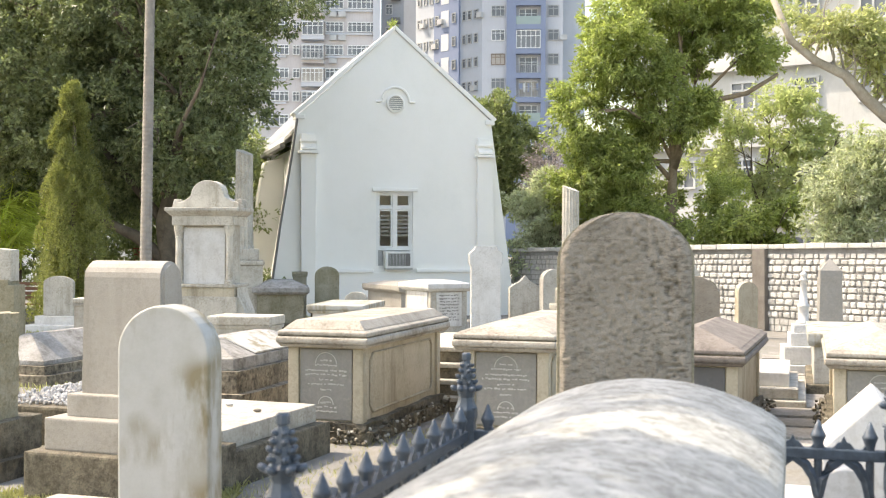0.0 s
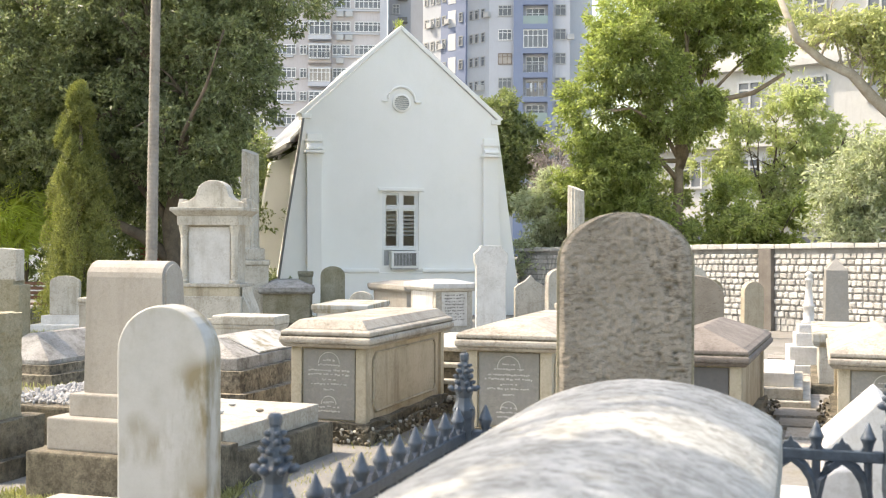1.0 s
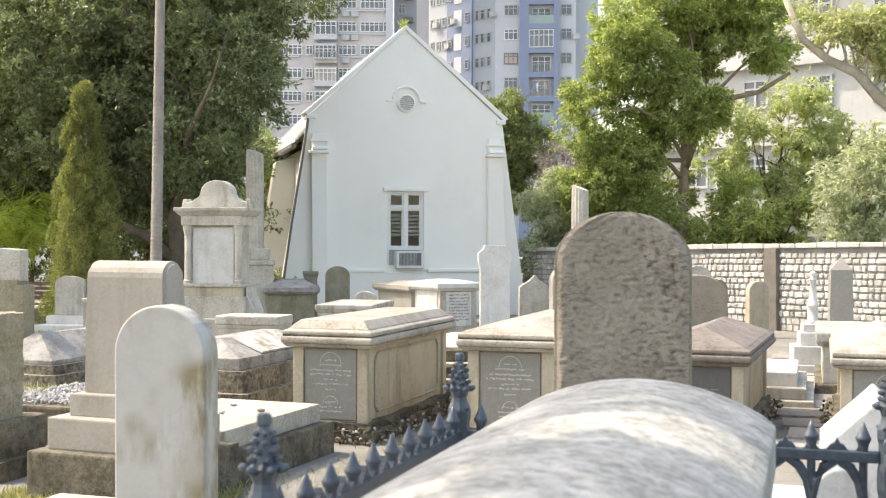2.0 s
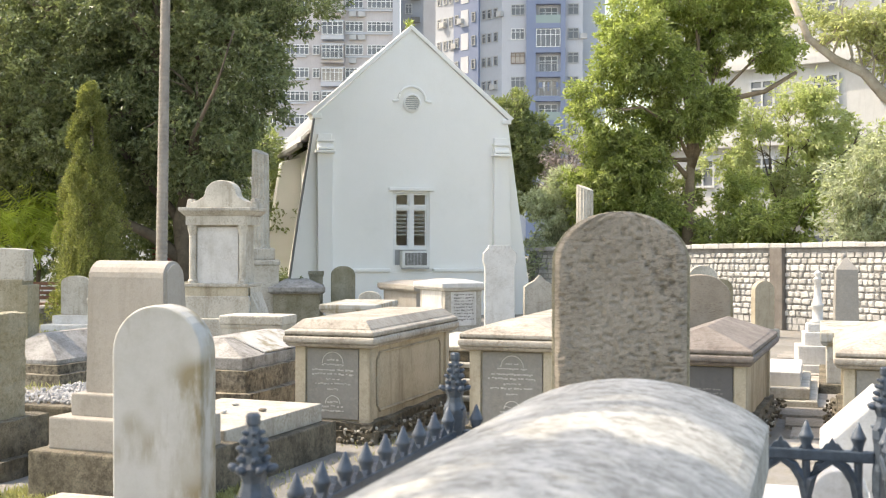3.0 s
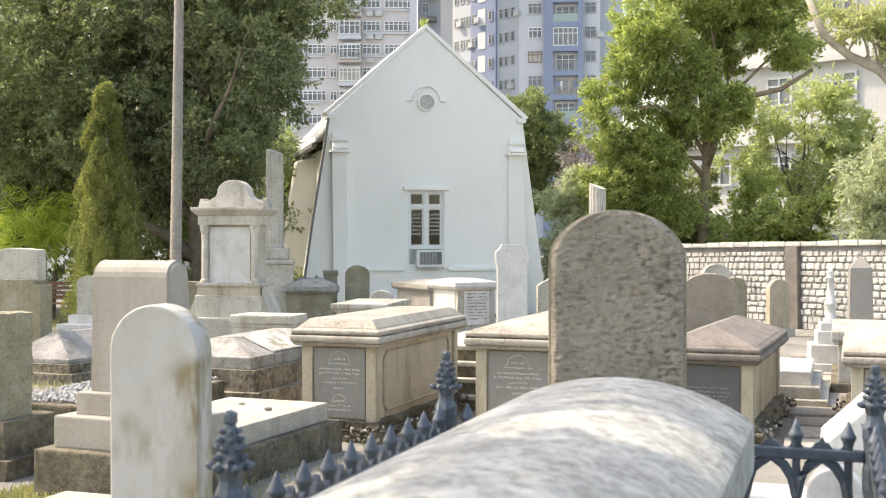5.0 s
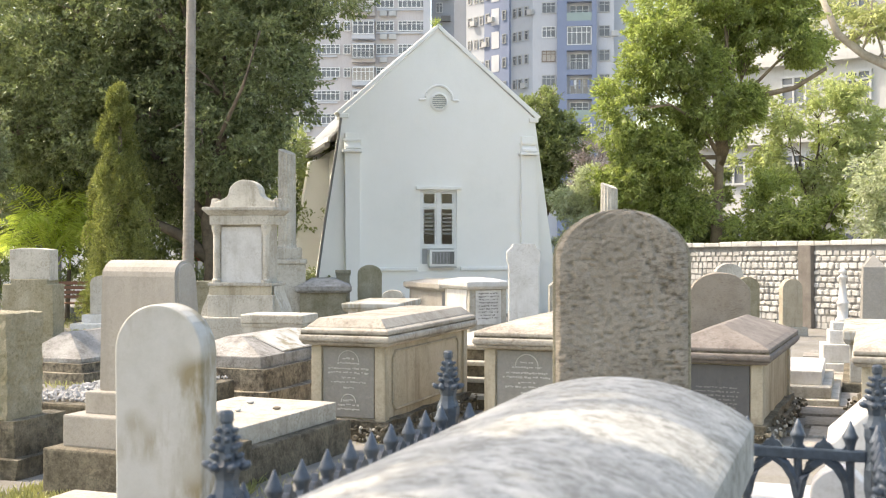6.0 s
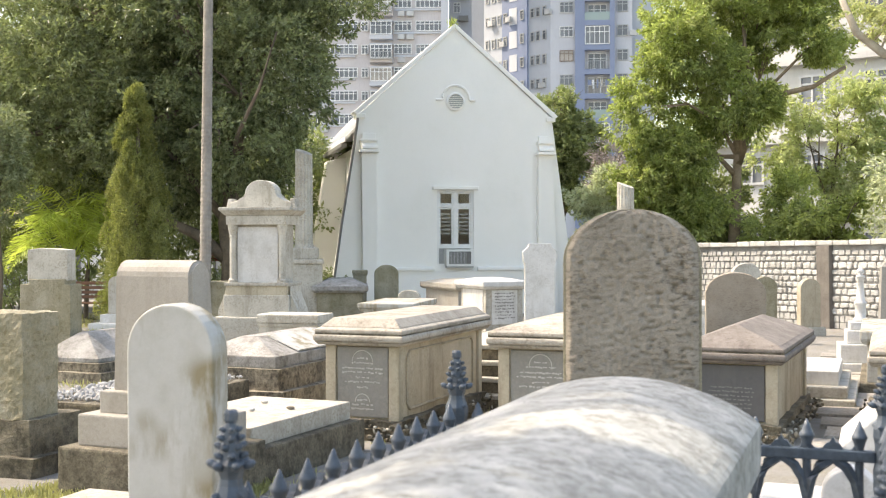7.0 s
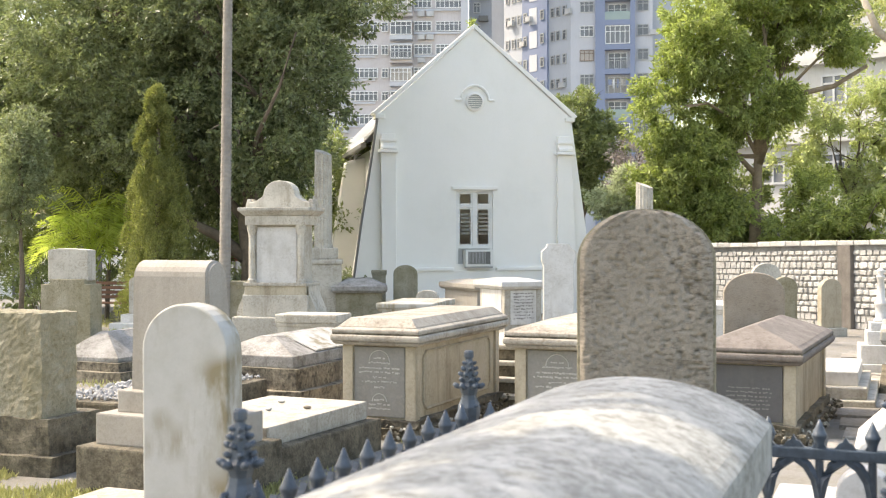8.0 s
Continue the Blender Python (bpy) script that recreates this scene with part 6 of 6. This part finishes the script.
def tower_pink():
    t = thing("apartment_tower", -7.5, 130.0, 2, "pinkish grey apartment block with white-framed windows and balconies", "building", "apartment towers", z=0.0)
    H, F = 66, 2.6
    part("front_wall", box(-32, 0, 0, 8, 0, H, 0), M_PINKWALL, t)
    part("edge_pier", box(-0.45, 0.35, -0.5, -0.004, 0, H, 0), M_PALEWALL, t, "pale corner pier")
    part("light_well", box(0.4, 3.0, 3, 9, 0, H, 0), M_SHADE, t, "recessed light well with its shade in a dark wall colour")
    rnd = random.Random(23)
    for k in range(4, 13):
        z = 1.7 + k * F
        for sh in (0.0, -9.6, -19.2):
            # a run of small-paned windows over a pale band
            window_unit(t, sh - 4.75, -0.12, z, 2.0, 1.15, 4, frame_mat=M_WHITEMETAL)
            window_unit(t, sh - 1.75, -0.12, z, 3.1, 1.15, 6, frame_mat=M_WHITEMETAL)
            part("sill_band", box(sh - 5.75, sh - 0.5, -0.25, -0.004, z - 0.30, z - 0.08, 0), M_PALEWALL, t)
            if rnd.random() < 0.7:
                for q in range(rnd.choice((1, 2))):
                    x0 = sh - 5.3 + q * 1.0
                    part("ac_box", box(x0, x0 + 0.8, -0.55, -0.004, z - 0.95, z - 0.38, 0.02), M_TOWERFRAME, t, "air conditioner box")
            # enclosed balcony bay
            part("balcony_front", box(sh - 8.4, sh - 5.85, -1.1, -0.004, z - 1.0, z - 0.55, 0), M_PALEWALL if k % 2 else M_PINKWALL, t, "solid balcony front")
            window_unit(t, sh - 7.12, -1.0, z - 0.5, 2.4, 1.5, 5 if k % 3 else 4, frame_mat=M_WHITEMETAL, glass=M_CURTAIN if k % 3 == 1 else M_TOWERGLASS, rail=k % 2 == 0)
            part("balcony_roof", box(sh - 8.4, sh - 5.85, -1.1, -0.004, z + 1.02, z + 1.14, 0), M_PALEWALL, t)
            window_unit(t, sh - 9.0, -0.12, z, 0.8, 1.1, 2, frame_mat=M_WHITEMETAL, ac=k % 2 == 1)
        window_unit(t, 1.3, 2.98, z, 0.8, 1.2, 2)
        part("ac_box", box(1.5, 2.6, 2.3, 2.99, z - 1.0, z - 0.4, 0.02), M_PIPE, t)


tower_pink()


def tower_grey():
    t = thing("apartment_tower", -3.6, 150.0, 0, "grey-blue apartment tower behind the others", "building", "apartment towers", z=0.0)
    part("front_wall", box(-2.0, 14, 0, 8, 0, 80, 0), M_SIDEWALL, t)
    for k in range(6, 15):
        for xx in (2.2, 4.6):
            window_unit(t, xx, -0.02, 2 + k * 2.8, 1.2, 1.4, 2)


tower_grey()


def low_block():
    t = thing("apartment_block", 9.6, 47.0, -38, "beige low-rise block with wide windows behind trees", "building", "apartment towers", z=-0.7)
    part("front_wall", box(-2.2, 18, 0, 8, 0, 16, 0), M_BEIGE, t)
    for k in range(5):
        z = 0.4 + k * 3.0
        part("floor_band", box(-2.2, 16, -0.35, -0.004, z + 2.55, z + 2.8, 0), M_BEIGE, t)
        for xx in (0.2, 2.7, 5.2, 7.7, 10.2):
            window_unit(t, xx, -0.02, z + 1.0, 1.05, 1.15, 2)
    # Flat dark sheet on the wall for the shade inside a garage opening.
    part("opening_shade_panel", box(2.0, 9.0, -0.02, -0.003, 1.3, 1.9, 0), M_TOWERGLASS, t)


low_block()


def garden_house():
    t = thing("garden_house", -19.0, 42.0, 8, "low white outbuilding with dark doorways at the back", "building", "outbuildings", z=-0.7)
    part("wall", box(-5, 14, 0, 5, 0, 3.0, 0), M_PAINT, t)
    part("roof", box(-5.4, 14.4, -0.5, 5.4, 3.0, 3.2, 0.02), M_PIPE, t)
    for xx in (-3.4, -0.2, 2.2, 4.9, 8.0, 11.0):
        d = part("doorway", box(xx, xx + 0.9, -0.06, -0.003, 0.1, 2.2, 0.01), M_PIPE, t, "dark door in a frame")
        part("door_panel", box(xx + 0.12, xx + 0.78, -0.09, -0.062, 0.2, 2.05, 0.01), M_GREY, d)


garden_house()


def bench():
    t = thing("bench", -8.9, 24.6, 4, "brown slatted wooden garden bench", "bench")
    for k in range(4):
        part("slat", box(-0.7, 0.7, -0.22 + k * 0.11, -0.14 + k * 0.11, 0.42, 0.45, 0.005), M_BROWN, t)
        part("back_slat", box(-0.7, 0.7, 0.22, 0.25, 0.52 + k * 0.1, 0.59 + k * 0.1, 0.005), M_BROWN, t)
    for xx in (-0.6, 0.6):
        part("leg", box(xx - 0.03, xx + 0.03, -0.2, -0.14, -0.05, 0.421, 0.004), M_BROWN, t)
        part("leg", box(xx - 0.03, xx + 0.03, 0.16, 0.22, -0.05, 0.92, 0.004), M_BROWN, t)


M_BROWN = plain("brown_varnished_wood", (0.2, 0.1, 0.06), 0.6)
bench()


# ================= grass and litter =================
def grass(name, x0, x1, y0, y1, n, seed, h=0.05):
    rng = np.random.default_rng(seed)
    p = np.stack([rng.uniform(x0, x1, n), rng.uniform(y0, y1, n), np.zeros(n)], 1)
    keep = np.array([noise.noise(Vector((a * 1.3, b * 1.3, seed))) > -0.12 for a, b, c in p])
    p = p[keep]
    p[:, 2] = np.array([gz(b) for b in p[:, 1]]) - 0.03
    up = np.tile(np.array([[0, 0, 1.2]]), (len(p), 1))
    ob = leaf_mesh(name, None, p, up, h, M_GRASS, "sparse short dry green grass", seed, 0.0, 0.14)
    tagged(ob, category="grass", kind="stuff")


grass("grass", -3.6, -1.2, 5.0, 8.5, 42000, 51, 0.06)
grass("grass", -10.5, -3.0, 10.0, 31.0, 44000, 52, 0.08)
grass("grass", -1.2, 0.4, 6.0, 12.0, 3500, 53, 0.04)


def weed():
    rng = np.random.default_rng(61)
    p = np.array([[-1.32, 30.05, 7.08]]) + rng.normal(0, 1, (70, 3)) * np.array([0.05, 0.04, 0.07])
    ob = leaf_mesh("weed_tuft", None, p, np.tile(np.array([[0, 0, 1.0]]), (70, 1)), 0.12, M_LEAFBRIGHT, "small green weed tuft growing on the gable apex", 62, 0.0, 0.3)
    tagged(ob, category="weed")


weed()


# paving slabs of the path between the graves, and a red panel far back
def paving():
    w = new("pavement")
    tagged(w, "worn grey stone slabs of a cemetery path", "pavement", kind="structure")
    rnd = random.Random(71)
    y = 8.2
    while y < 17:
        x = 2.35 + 0.27 * (y - 8.2) + rnd.uniform(-0.1, 0.1)
        for k in range(3):
            sw, sd = rnd.uniform(0.34, 0.55), rnd.uniform(0.4, 0.6)
            ob = part("paving_slab", box(0, sw, 0, sd, -0.05, 0.012 + rnd.uniform(0, 0.012), 0.008), M_PAVE, w)
            ob.matrix_basis = pose(x, y, gz(y), 0, 0, -17 + rnd.uniform(-3, 3))
            x += sw + 0.03
        y += 0.62


M_PAVE = stone("worn_grey_paving", (0.40, 0.38, 0.34), (0.31, 0.29, 0.25), (0.12, 0.10, 0.07), 0.5, 0.7, 0.6, 90, 0.2, 0.95, 0.4, 0.0, 2.5, 0.15, lichen=0.5)
paving()
t = thing("red_panel", -7.9, 33.0, 6, "low red painted panel on posts among the shrubs", "panel")
part("board", box(-0.9, 0.9, -0.03, 0.03, 1.35, 1.75, 0.01), plain("faded_red_paint", (0.34, 0.07, 0.06), 0.6), t)
for xx in (-0.8, 0.8):
    part("post", box(xx - 0.04, xx + 0.04, 0.03, 0.1, -0.1, 1.75, 0.005), M_PIPE, t)
